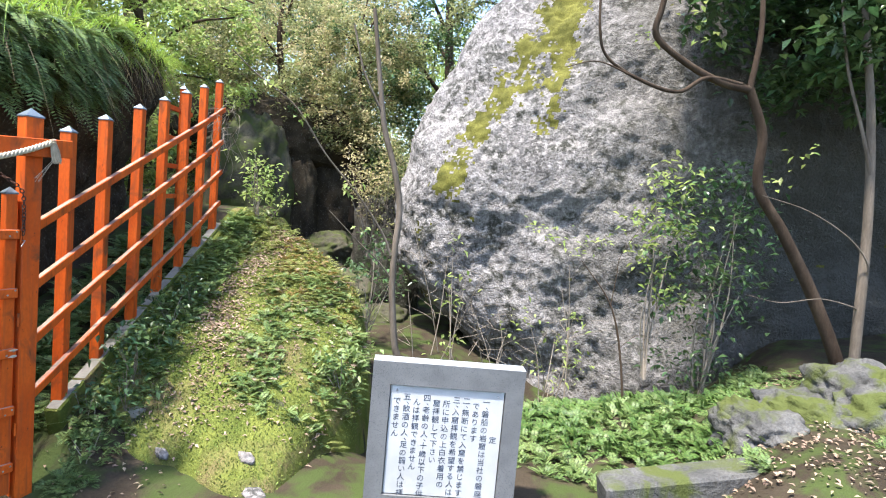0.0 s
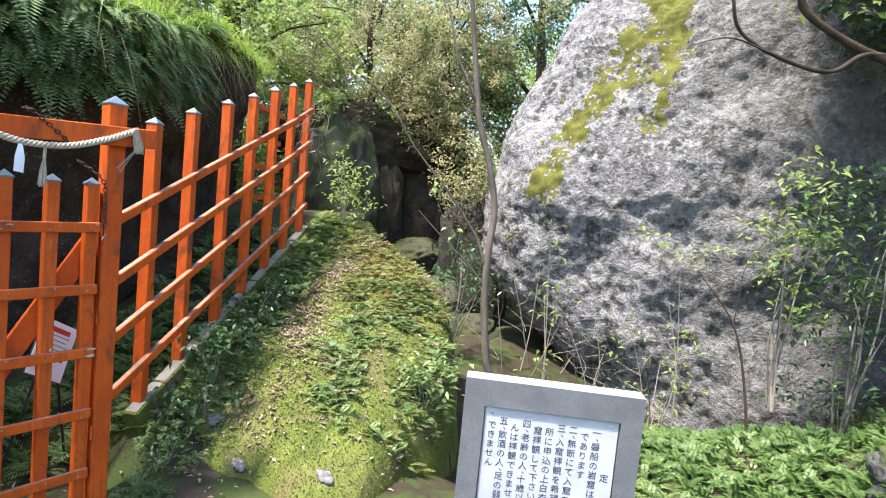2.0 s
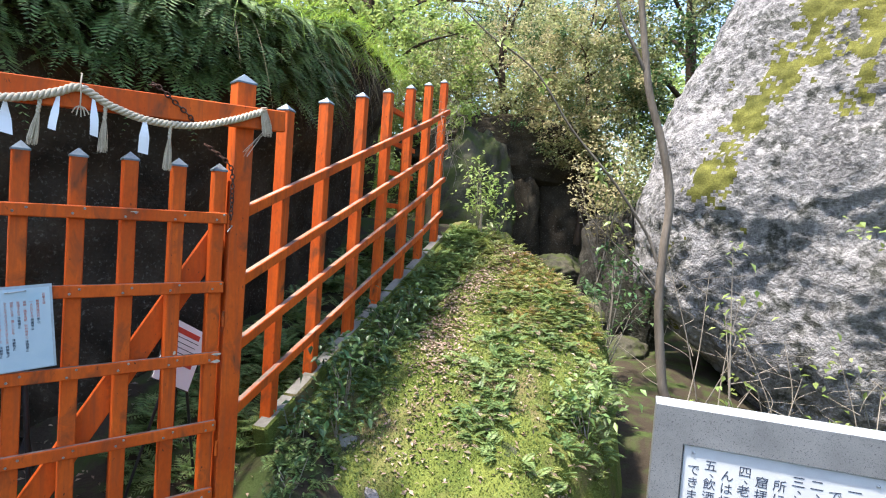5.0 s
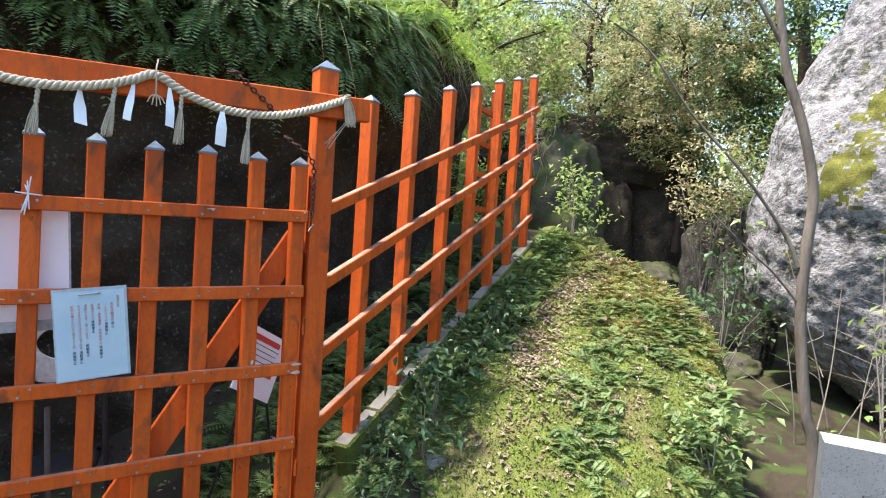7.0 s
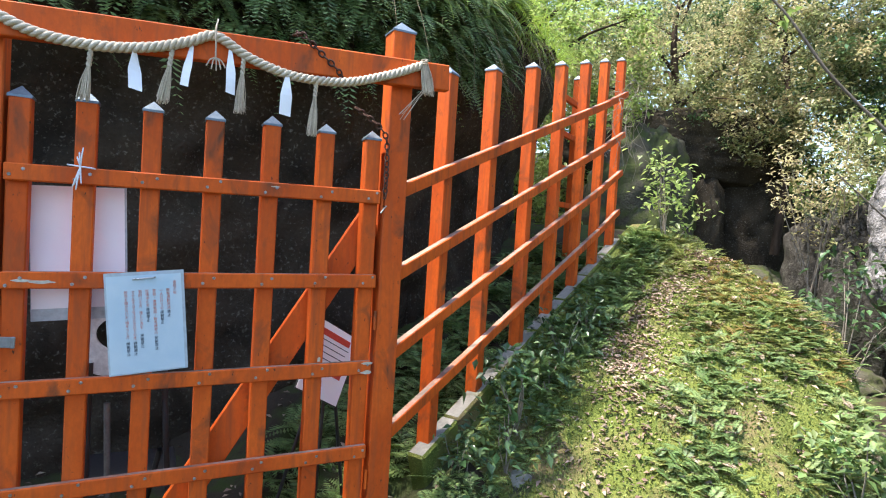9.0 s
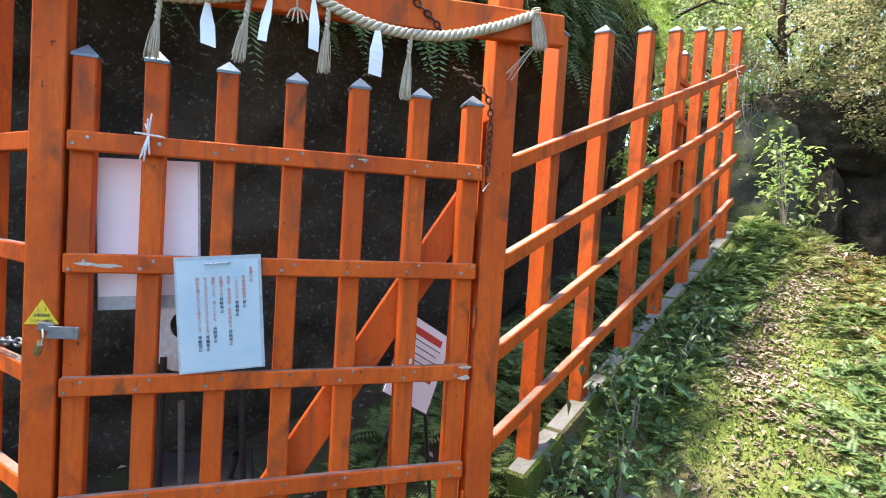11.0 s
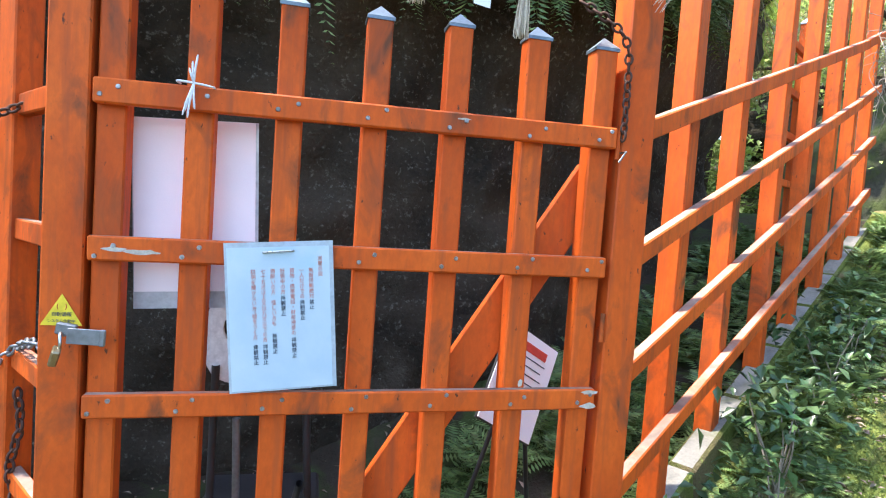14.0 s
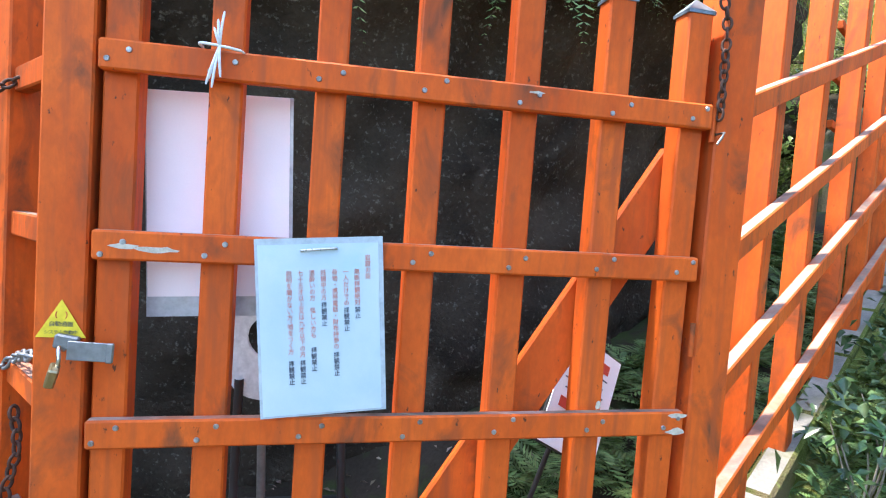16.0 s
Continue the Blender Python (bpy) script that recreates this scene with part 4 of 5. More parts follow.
for a_, b2 in (((0.0, 0.02, 0.02), (-0.03, 0.02, -0.86)), ((0.02, 0.02, 0.0), (0.16, 0.16, -0.86)), ((-0.02, 0.02, 0.0), (-0.20, 0.16, -0.86))):
    tube("leg", [a_, b2], 0.007, M_BLACK, side_sign, sides=8)

chair = empty("folding_chair", "folding chair with a white plastic back and dark metal legs", "chair", (-0.905, 0.42, -0.10))
bm = bmesh.new()
n_ = 28
outer = [bm.verts.new((0.155 * math.copysign(abs(math.cos(2 * math.pi * i / n_)) ** 0.6, math.cos(2 * math.pi * i / n_)), 0, 1.06 + 0.14 * math.copysign(abs(math.sin(2 * math.pi * i / n_)) ** 0.6, math.sin(2 * math.pi * i / n_)))) for i in range(n_)]
inner = [bm.verts.new((0.105 * math.cos(2 * math.pi * i / n_), 0, 1.09 + 0.075 * math.sin(2 * math.pi * i / n_))) for i in range(n_)]
for i in range(n_):
    j = (i + 1) % n_
    bm.faces.new((outer[i], outer[j], inner[j], inner[i]))
ex = bmesh.ops.extrude_face_region(bm, geom=list(bm.faces))
bmesh.ops.translate(bm, vec=(0, 0.02, 0), verts=[v_ for v_ in ex["geom"] if isinstance(v_, bmesh.types.BMVert)])
bmesh.ops.recalc_face_normals(bm, faces=bm.faces)
part("backrest", bm, M_PLASTIC, chair, "white plastic back with an oval opening")
bm = bmesh.new()
box(bm, 0.38, 0.36, 0.03, pose(0.02, 0.20, 0.46), 0.01)
part("seat", bm, M_BLACK, chair)
for a_, b2, mt in (((-0.12, 0.0, 0.98), (-0.12, 0.0, 0.0), M_BLACK), ((0.14, 0.0, 0.98), (0.20, -0.02, 0.0), M_BLACK), ((-0.06, 0.05, 0.80), (-0.03, 0.05, 0.0), M_GREYMETAL), ((0.14, 0.02, 0.60), (0.05, 0.40, 0.0), M_BLACK)):
    tube("leg", [a_, b2], 0.012, mt, chair, sides=10)

# ---- stone notice ----
sign_mid = Vector((1.485, -2.03, 0))
sign_turn = math.degrees(math.atan2(-0.854, 0.50))
stone = empty("stone_notice", "grey granite slab with an inset white inscribed plaque", "sign", (sign_mid.x, sign_mid.y, -0.63))
stone.rotation_euler = (0, 0, radians(sign_turn))
SW, SH, ST = 0.98, 1.585, 0.13
bm = bmesh.new()
PW, PZ0, PZ1 = 0.745, 0.70, 1.435
for sx, sz, cx, cz in ((SW, SH - PZ1, 0, (SH + PZ1) / 2), (SW, PZ0, 0, PZ0 / 2), ((SW - PW) / 2, PZ1 - PZ0, -(SW + PW) / 4, (PZ0 + PZ1) / 2), ((SW - PW) / 2, PZ1 - PZ0, (SW + PW) / 4, (PZ0 + PZ1) / 2)):
    box(bm, sx, 0.03, sz, pose(cx, 0.015, cz), 0.0)
box(bm, SW, ST - 0.03, SH, pose(0, 0.03 + (ST - 0.03) / 2, SH / 2), 0.0)
bmesh.ops.remove_doubles(bm, verts=bm.verts, dist=0.0005)
bm.normal_update()
# top face gets the lighter granite, its daylight painted in
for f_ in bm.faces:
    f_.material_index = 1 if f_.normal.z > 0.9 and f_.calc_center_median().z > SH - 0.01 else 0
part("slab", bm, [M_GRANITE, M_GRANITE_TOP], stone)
part("plaque", slab(PW - 0.012, PZ1 - PZ0 - 0.012, 0.012, 0.002), M_MARBLE, stone, "white inscribed stone plaque").location = (0, 0.021, (PZ0 + PZ1) / 2)
for x in (-1, 1):
    bm = bmesh.new()
    bmesh.ops.create_uvsphere(bm, u_segments=10, v_segments=6, radius=0.007)
    ob = soft(part("stud", bm, M_STEEL, stone, "metal stud"))
    ob.location = (x * (PW / 2 - 0.045), 0.014, PZ1 - 0.035)
CH = 0.0540
writing("character", [("定", 4.6), ("一、磐船の岩窟は当社の磐座", 0.0), ("であります", 0.55), ("二、無断にて入窟を禁じます", 0.0), ("三、入窟拝観を希望する人は", 0.0), ("所に申込の上白衣着用の", 0.55), ("窟拝観して下さい", 0.55), ("四、老齢の人、十歳以下の子供", 0.0), ("んは拝観できません", 0.55), ("五、飲酒の人、足の弱い人は拝", 0.0), ("できません", 0.55)],
        0.050, 0.0640, CH, M_INK, stone, pose(0.318, 0.0145, PZ1 - 0.095), 0.0008)
writing("character", [(ch, 0) for ch in "報通動自"], 0.0105, 0.0098, 0.01, M_INK, sticker, pose(0.0148, -0.0014, -0.012), 0.0002)
writing("character", [(ch, 0) for ch in "中動作ムテスシ"], 0.0080, 0.0078, 0.01, M_INK, sticker, pose(0.0235, -0.0014, -0.026), 0.0002)
for k in (-1, 1):
    tube("signal_mark", [(k * (0.006 + 0.003 * math.cos(a_ / 5)), -0.001, 0.008 + 0.006 * math.sin(a_ / 5)) for a_ in range(-7, 8)], 0.0009, M_REDBAR, sticker, sides=4)

# ---- plants ----
def stuff(name, vf, material, label, category, parent=None):
    ob = mesh_np(name, vf[0], vf[1], material, parent)
    return tagged(ob, label, category, kind="stuff")


rg = np.random.default_rng(21)


def on_mound(n, s0, s1, d0, d1, keep=None):
    out = []
    while len(out) < n:
        s, d = rg.uniform(s0, s1), rg.uniform(d0, d1)
        if keep and not keep(s, d):
            continue
        z = mound_z(s, d)
        p_ = fence_pt(s, d, z)
        if z > 0.2 * s - 0.30:
            out.append(tuple(p_))
    return np.array(out)


# ferns creeping over the boulder: open moss along the trodden strip and at the front
trail = lambda s: 0.62 + 0.10 * math.sin(s * 2)
bed = lambda s, d: d > trail(s) + 0.20 + 0.10 * fbm(s, d, 9.0, 2.0, 3) and s > 0.85 + 0.2 * math.sin(d * 3) and fbm(s, d, 4.0, 3.2, 3) > -0.08
sp = on_mound(360, 0.75, 4.3, 0.72, 1.95, lambda s, d: bed(s, d) and s < 2.9)
stuff("ferns", ferns(rg, sp, 4, (0.08, 0.16), (0.15, 0.9), (0.15, 0.5), pairs=20, width=0.25), M_FERN, "low green ferns spreading over the mossy boulder", "fern")
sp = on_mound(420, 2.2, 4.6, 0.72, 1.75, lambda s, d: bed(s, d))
stuff("ferns", ferns(rg, sp, 4, (0.06, 0.12), (0.1, 0.7), (0.1, 0.4), pairs=18, width=0.25), M_FERNLIT, "yellow-green ferns on the boulder crest, sunlight in their colour", "fern")
sp = on_mound(240, 2.2, 4.5, 0.8, 1.75)
stuff("ferns", ferns(rg, sp, 4, (0.06, 0.11), (0.1, 0.7), (0.1, 0.4), pairs=18, width=0.25), M_FERNBROWN, "bronze-tinted ferns on the crest of the boulder", "fern")
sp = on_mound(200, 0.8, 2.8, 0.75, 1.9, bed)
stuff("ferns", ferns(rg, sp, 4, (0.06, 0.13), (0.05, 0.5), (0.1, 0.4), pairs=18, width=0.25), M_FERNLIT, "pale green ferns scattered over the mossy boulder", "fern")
sp = on_mound(120, 0.8, 3.6, 0.75, 1.9, bed)
stuff("dead_ferns", ferns(rg, sp, 3, (0.07, 0.13), (0.0, 0.3), (0.1, 0.4), pairs=18, width=0.25), M_LITTER, "withered brown ferns lying on the moss", "fern")
P_ = on_mound(60000, -0.2, 4.5, 0.05, 2.0)
L_ = rg.uniform(0.008, 0.024, len(P_))
D_ = rg.normal(size=(len(P_), 3)) * 0.6 + np.array([0, 0, 0.8])
stuff("moss_tufts", leaf_vf(P_ - [0, 0, 0.003], D_, rnd_dir(rg, len(P_)), L_, L_ * 0.5), M_MOSS_TUFT, "short tufts of moss on the boulder", "moss")
sp = on_mound(300, 0.9, 4.3, 0.06, 0.34)
stuff("ferns", ferns(rg, sp, 5, (0.09, 0.20), (0.3, 1.0), (0.2, 0.5), pairs=16), M_FERN, "green ferns along the foot of the kerb", "fern")
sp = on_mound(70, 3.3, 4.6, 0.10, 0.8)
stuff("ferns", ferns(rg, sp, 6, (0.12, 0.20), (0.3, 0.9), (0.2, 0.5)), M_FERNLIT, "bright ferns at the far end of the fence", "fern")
# ferns behind the fence
sp = []
while len(sp) < 240:
    s, d = rg.uniform(0.2, 4.0), rg.uniform(-0.95, -0.12)
    p_ = fence_pt(s, d, 0)
    sp.append((p_.x, p_.y, ground_z(p_.x, p_.y)))
stuff("ferns", ferns(rg, sp, 6, (0.16, 0.32), (0.4, 1.1), (0.3, 0.6)), M_FERN, "dense green ferns between the fence and the cliff", "fern")
# ferns hanging from the lip of the cliff
sp, hd = [], []
for i in range(520):
    a_ = rg.uniform(22, 92)
    h_ = rg.uniform(0.60, 0.80)
    p_ = cliff_pt(a_, h_)
    i0 = min(int(a_), len(CLIFF) - 2)
    t_ = (CLIFF[i0 + 1] - CLIFF[i0]).normalized()
    sp.append(p_)
    hd.append(math.atan2(-t_.x, t_.y))
sp, hd = np.array(sp), np.array(hd)
stuff("hanging_ferns", ferns(rg, sp, 6, (0.20, 0.42), (-0.5, 0.8), (0.4, 1.0), hd, 1.5, 18, 0.24), M_FERN, "dark green ferns hanging over the lip of the cliff", "fern")
# sedge on the lip, its dead blades hanging
sel = rg.uniform(70, 140, 1700)
P_ = np.array([cliff_pt(a_, rg.uniform(0.66, 0.82)) for a_ in sel])
T_ = np.array([(CLIFF[min(int(a_), len(CLIFF) - 2) + 1] - CLIFF[min(int(a_), len(CLIFF) - 2)]).normalized() for a_ in sel])
H_ = np.arctan2(-T_[:, 0], T_[:, 1]) + rg.normal(size=1700) * 0.7
stuff("sedge", blades_vf(rg, P_, H_, rg.uniform(0.28, 0.58, 1700), rg.uniform(0.5, 1.4, 1700), rg.uniform(0.5, 1.25, 1700), rg.uniform(0.010, 0.018, 1700)), M_GRASS, "bright green sedge arching over the cliff edge", "grass")
k_ = rg.choice(1700, 260)
stuff("dead_sedge", blades_vf(rg, P_[k_] - [0, 0, 0.05], H_[k_] + rg.normal(size=260) * 0.4, rg.uniform(0.35, 0.65, 260), rg.uniform(-0.4, 0.4, 260), rg.uniform(0.8, 1.3, 260), rg.uniform(0.004, 0.009, 260)), M_STRAWGRASS, "withered brown sedge hanging from the cliff edge", "grass")
runs = []
for i in range(70):
    p_ = Vector(cliff_pt(rg.uniform(40, 112), rg.uniform(0.66, 0.72)))
    l_ = rg.uniform(0.15, 0.55)
    runs.append((bend([p_, p_ + Vector((rg.normal() * 0.03, -0.03, -l_ * 0.5)), p_ + Vector((rg.normal() * 0.06, -0.02, -l_))], 5), rg.uniform(0.0015, 0.004)))
tagged(tubes("hanging_roots", runs, M_BARKDARK, None, "", 4), "thin brown roots hanging from the cliff edge", "roots", kind="stuff")

# fallen leaves
def litter(n, spots, size):
    P = np.asarray(spots) + np.array([0, 0, 0.015])
    D = rnd_dir(rg, len(P), 0.25)
    L = rg.uniform(*size, len(P))
    return leaf_vf(P, D, np.array([0, 0, 1.0]) + rg.normal(size=(len(P), 3)) * 0.25, L, L * rg.uniform(0.35, 0.55, len(P)), 0.3)


sp = on_mound(2300, 0.5, 4.2, 0.15, 1.05, lambda s, d: rg.random() < math.exp(-((d - trail(s)) / 0.16) ** 2) * (0.25 + 0.75 * step(1.1, 1.6, s)))
sp2 = on_mound(1300, 0.5, 4.2, 0.1, 1.8)
stuff("fallen_leaves", litter(0, np.concatenate([sp, sp2]), (0.024, 0.055)), M_LITTER, "dry brown and pale leaves fallen on the moss", "leaf litter")
sp = [(x, y, surface_z(x, y)) for x, y in zip(rg.uniform(1.6, 4.8, 1700), rg.uniform(-5.6, -3.5, 1700))]
sp += [(x, y, surface_z(x, y)) for x, y in zip(rg.uniform(2.2, 3.6, 260), rg.uniform(-4.6, -3.5, 260))]
sp += [(x, y, surface_z(x, y)) for x, y in zip(rg.uniform(-2.6, 0.8, 700), rg.uniform(-0.6, 1.6, 700))]
stuff("fallen_leaves", litter(0, sp, (0.022, 0.052)), M_LITTER, "dry brown leaves strewn on the forest floor", "leaf litter")
# ferns and herbs below the great boulder and on the slope
def field(n, x0, x1, y0, y1, thr=-9):
    out = []
    while len(out) < n:
        x, y = rg.uniform(x0, x1), rg.uniform(y0, y1)
        if fbm(x, y, 5.0, 1.1, 3) > thr:
            out.append((x, y, surface_z(x, y)))
    return np.array(out)


stuff("ferns", ferns(rg, field(360, 3.0, 5.2, -3.7, -1.9), 7, (0.12, 0.24), (0.4, 1.2), (0.3, 0.7), pairs=22, width=0.20), M_FERNBANK, "pale green ferns growing thick below the great boulder", "fern")
stuff("ferns", ferns(rg, field(560, 2.4, 5.6, -3.9, -1.7), 7, (0.11, 0.22), (0.4, 1.2), (0.3, 0.7), pairs=20, width=0.20), M_FERN, "green ferns filling the hollow below the great boulder", "fern")
stuff("ferns", ferns(rg, field(300, 1.6, 5.0, -5.5, -3.0, 0.05), 5, (0.07, 0.13), (0.3, 0.9), (0.3, 0.6), pairs=15, width=0.24), M_FERN, "small dark ferns on the leafy slope", "fern")


def limb_tree(name, label, trunk, radii, limbs, crowns, bark, sides=10):
    """Trunk and limbs as smooth tubes, crowns of leaf clumps."""
    e = empty(name, label, "tree", trunk[0])
    o_ = Vector(trunk[0])
    line = bend([Vector(p_) - o_ for p_ in trunk], 8)
    rr = np.interp(np.linspace(0, 1, len(line)), np.linspace(0, 1, len(radii)), radii)
    tube("trunk", line, rr, bark, e, sides=sides)
    for pts, r0, r1 in limbs:
        l_ = bend([Vector(p_) - o_ for p_ in pts], 7)
        tube("limb", l_, np.linspace(r0, r1, len(l_)), bark, e, sides=6)
    for vf, m_, lb in crowns:
        mesh_np("crown", vf[0] - np.array(o_), vf[1], m_, e, lb)
    return e


def cloud(n, c, r, shell=0.5):
    """Clump centres inside an ellipsoid, thinner at its heart."""
    d = rnd_dir(rg, n)
    q_ = rg.uniform(shell, 1.0, n)[:, None] ** 0.6
    return np.asarray(c) + d * q_ * np.asarray(r)


def forked(base, top, n, reach, r0):
    """Limbs leaving a trunk towards points around its upper half."""
    base, top = Vector(base), Vector(top)
    out = []
    for i in range(n):
        u_ = 0.35 + 0.6 * i / n
        a_ = i * 2.4 + rg.uniform(-0.3, 0.3)
        p_ = base.lerp(top, u_)
        e_ = p_ + Vector((math.cos(a_), math.sin(a_), 0.45)) * reach * rg.uniform(0.7, 1.1)
        out.append(([p_, p_.lerp(e_, 0.5) + Vector((0, 0, 0.15 * reach)), e_], r0 * (1 - 0.5 * u_), r0 * 0.2))
    return out


def full_tree(label, base, height, reach, r0, leaf, parts_, bark=M_BARKDARK, lean=(0, 0), low=0.3, name="tree"):
    b = Vector(base)
    top = b + Vector((lean[0], lean[1], height))
    crowns = []
    for m_, n, per, size, lb in parts_:
        c_ = cloud(n, b.lerp(top, 0.5 + low / 2), (reach, reach, height * (0.5 - low / 2) * 1.05), 0.25)
        crowns.append((crown(rg, c_, rg.uniform(0.22, 0.5, n) * reach * 0.30, per, size), m_, lb))
    return limb_tree(name, label, [b, b.lerp(top, 0.4) + Vector((0.08, -0.05, 0)), b.lerp(top, 0.75) + Vector((-0.06, 0.08, 0)), top], [r0, r0 * 0.8, r0 * 0.5, r0 * 0.15], forked(b, top, 9, reach * 0.8, r0 * 0.5), crowns, bark)


gz = ground_z
full_tree("sunlit broadleaf tree with fresh yellow-green leaves above the cliff", (4.9, 6.4, 1.5), 5.2, 2.1, 0.12, 0.08, [(M_LEAFLIT, 210, 75, 0.10, "sunlit young leaves")], low=0.0)
full_tree("sunlit broadleaf tree with fresh green leaves behind the fence", (3.0, 8.2, 2.5), 5.2, 2.4, 0.14, 0.08, [(M_LEAFLIT, 190, 75, 0.10, "young leaves"), (M_LEAFMID, 60, 70, 0.09, "older leaves")], low=0.0)
full_tree("vine-hung evergreen tree with olive and yellowing leaves over the cave", (8.3, 6.3, 1.6), 5.2, 2.3, 0.12, 0.06, [(M_LEAFMID, 270, 75, 0.075, "olive leaves"), (M_LEAFYEL, 190, 55, 0.066, "yellowing leaves"), (M_LEAF, 50, 60, 0.07, "dark leaves")], low=0.1)
full_tree("vine-hung shrubby tree with olive and yellowing leaves beside the cave", (7.9, 3.7, 1.4), 4.6, 1.5, 0.07, 0.06, [(M_LEAFMID, 180, 70, 0.066, "olive leaves"), (M_LEAFYEL, 150, 50, 0.062, "yellowing leaves"), (M_LEAF, 30, 60, 0.07, "dark leaves")], low=0.3)
full_tree("dark evergreen tree behind the great boulder", (10.2, 3.0, 1.6), 6.6, 2.6, 0.16, 0.07, [(M_LEAF, 230, 80, 0.09, "dark glossy leaves"), (M_LEAFMID, 190, 70, 0.085, "lighter leaves")], low=0.0)
full_tree("dark evergreen tree on the far slope", (11.5, 8.5, 2.2), 6.5, 3.2, 0.18, 0.09, [(M_LEAF, 120, 70, 0.12, "dark leaves"), (M_LEAFMID, 220, 70, 0.11, "lighter leaves")], low=0.0)
full_tree("olive-leaved tree on the far slope", (7.6, 11.0, 2.2), 6.5, 3.2, 0.18, 0.09, [(M_LEAFMID, 200, 80, 0.12, "olive leaves"), (M_LEAFLIT, 180, 70, 0.12, "sunlit leaves")], low=0.0)
full_tree("evergreen rooted on the cliff beside the gate", (-2.6, 4.4, 3.7), 5.5, 2.3, 0.14, 0.09, [(M_LEAF, 240, 80, 0.11, "dark leaves")], low=0.0)

# slender grey tree in the gully, before the great boulder
limb_tree("tree", "slender grey-barked tree leaning before the great boulder",
          [(2.46, -1.12, -0.9), (2.43, -1.08, 0.43), (2.39, -1.03, 0.75), (2.36, -0.98, 1.21), (2.37, -0.97, 1.57), (2.39, -0.97, 1.90), (2.34, -0.92, 2.22), (2.27, -0.84, 2.54), (2.23, -0.80, 2.83), (2.16, -0.72, 3.5)],
          [0.033, 0.031, 0.030, 0.029, 0.028, 0.027, 0.025, 0.024, 0.022, 0.016],
          [([(2.34, -0.95, 1.50), (2.29, -0.90, 1.66), (2.16, -0.80, 1.88), (2.06, -0.72, 2.03), (1.87, -0.56, 2.29), (1.68, -0.40, 2.62), (1.44, -0.20, 2.83), (1.30, -0.10, 2.97)], 0.012, 0.004),
           ([(2.34, -0.96, 1.32), (2.24, -0.88, 1.46), (2.10, -0.77, 1.61), (1.91, -0.61, 1.84)], 0.008, 0.003),
           ([(2.26, -0.83, 2.64), (2.17, -0.76, 2.83), (2.10, -0.69, 3.02), (2.04, -0.62, 3.35)], 0.013, 0.007)],
          [(crown(rg, [(2.06, -0.72, 2.06), (2.00, -0.66, 2.02), (1.72, -0.42, 2.55), (1.55, -0.28, 2.78), (2.12, -0.78, 1.72)], np.full(5, 0.07), 7, 0.06), M_LEAFLIT, "few fresh green leaves")], M_BARK)

# crooked tree on the slope
limb_tree("tree", "crooked brown-barked tree leaning over the slope",
          [(4.52, -4.55, 0.35), (4.47, -4.46, 0.78), (4.31, -4.17, 1.43), (4.12, -3.85, 2.00), (3.97, -3.62, 2.37), (3.93, -3.60, 2.80), (3.82, -3.46, 3.18)],
          [0.064, 0.060, 0.054, 0.048, 0.042, 0.040, 0.036],
          [([(3.82, -3.46, 3.17), (3.65, -3.26, 3.19), (3.45, -3.00, 3.30), (3.27, -2.75, 3.49), (3.23, -2.77, 3.70), (3.22, -2.83, 4.02)], 0.034, 0.022),
           ([(3.82, -3.46, 3.16), (3.87, -3.49, 3.58), (3.89, -3.47, 3.94), (3.89, -3.40, 4.32)], 0.028, 0.020),
           ([(3.76, -3.40, 3.20), (3.53, -3.14, 3.21), (3.35, -2.95, 3.06), (3.14, -2.67, 3.12), (2.97, -2.44, 3.26), (2.88, -2.38, 3.46), (2.85, -2.36, 3.84)], 0.020, 0.009),
           ([(3.10, -2.64, 3.13), (2.86, -2.40, 3.20), (2.69, -2.19, 3.12)], 0.008, 0.003)],
          [(crown(rg, cloud(26, (3.7, -3.3, 4.7), (1.4, 1.4, 0.7)), np.full(26, 0.30), 40, 0.07), M_LEAF, "dark leaves overhead"),
           (crown(rg, [(3.60, -2.95, 3.75), (3.75, -3.10, 3.60), (3.45, -2.60, 3.55), (4.25, -3.75, 2.40), (4.40, -4.0, 2.70)], np.full(5, 0.12), 9, 0.075), M_LEAFLIT, "few fresh green leaves")], M_BARKDARK)
limb_tree("tree", "thin straight grey sapling on the slope", [(4.30, -4.55, 0.5), (4.30, -4.52, 1.09), (4.38, -4.49, 2.11), (4.42, -4.40, 3.09), (4.42, -4.21, 4.20)], [0.046, 0.044, 0.040, 0.036, 0.026],
          [([(4.38, -4.46, 2.55), (4.37, -4.36, 2.90), (4.34, -4.18, 3.46), (4.33, -4.05, 4.14)], 0.020, 0.010),
           ([(4.34, -4.50, 1.62), (4.28, -4.52, 1.78), (4.17, -4.34, 2.00), (4.02, -4.02, 2.19), (3.84, -3.66, 2.29)], 0.010, 0.003),
           ([(4.32, -4.50, 1.38), (4.20, -4.42, 1.42), (4.04, -4.19, 1.46), (3.89, -3.90, 1.40), (3.75, -3.64, 1.44)], 0.008, 0.002)], [], M_BARK)
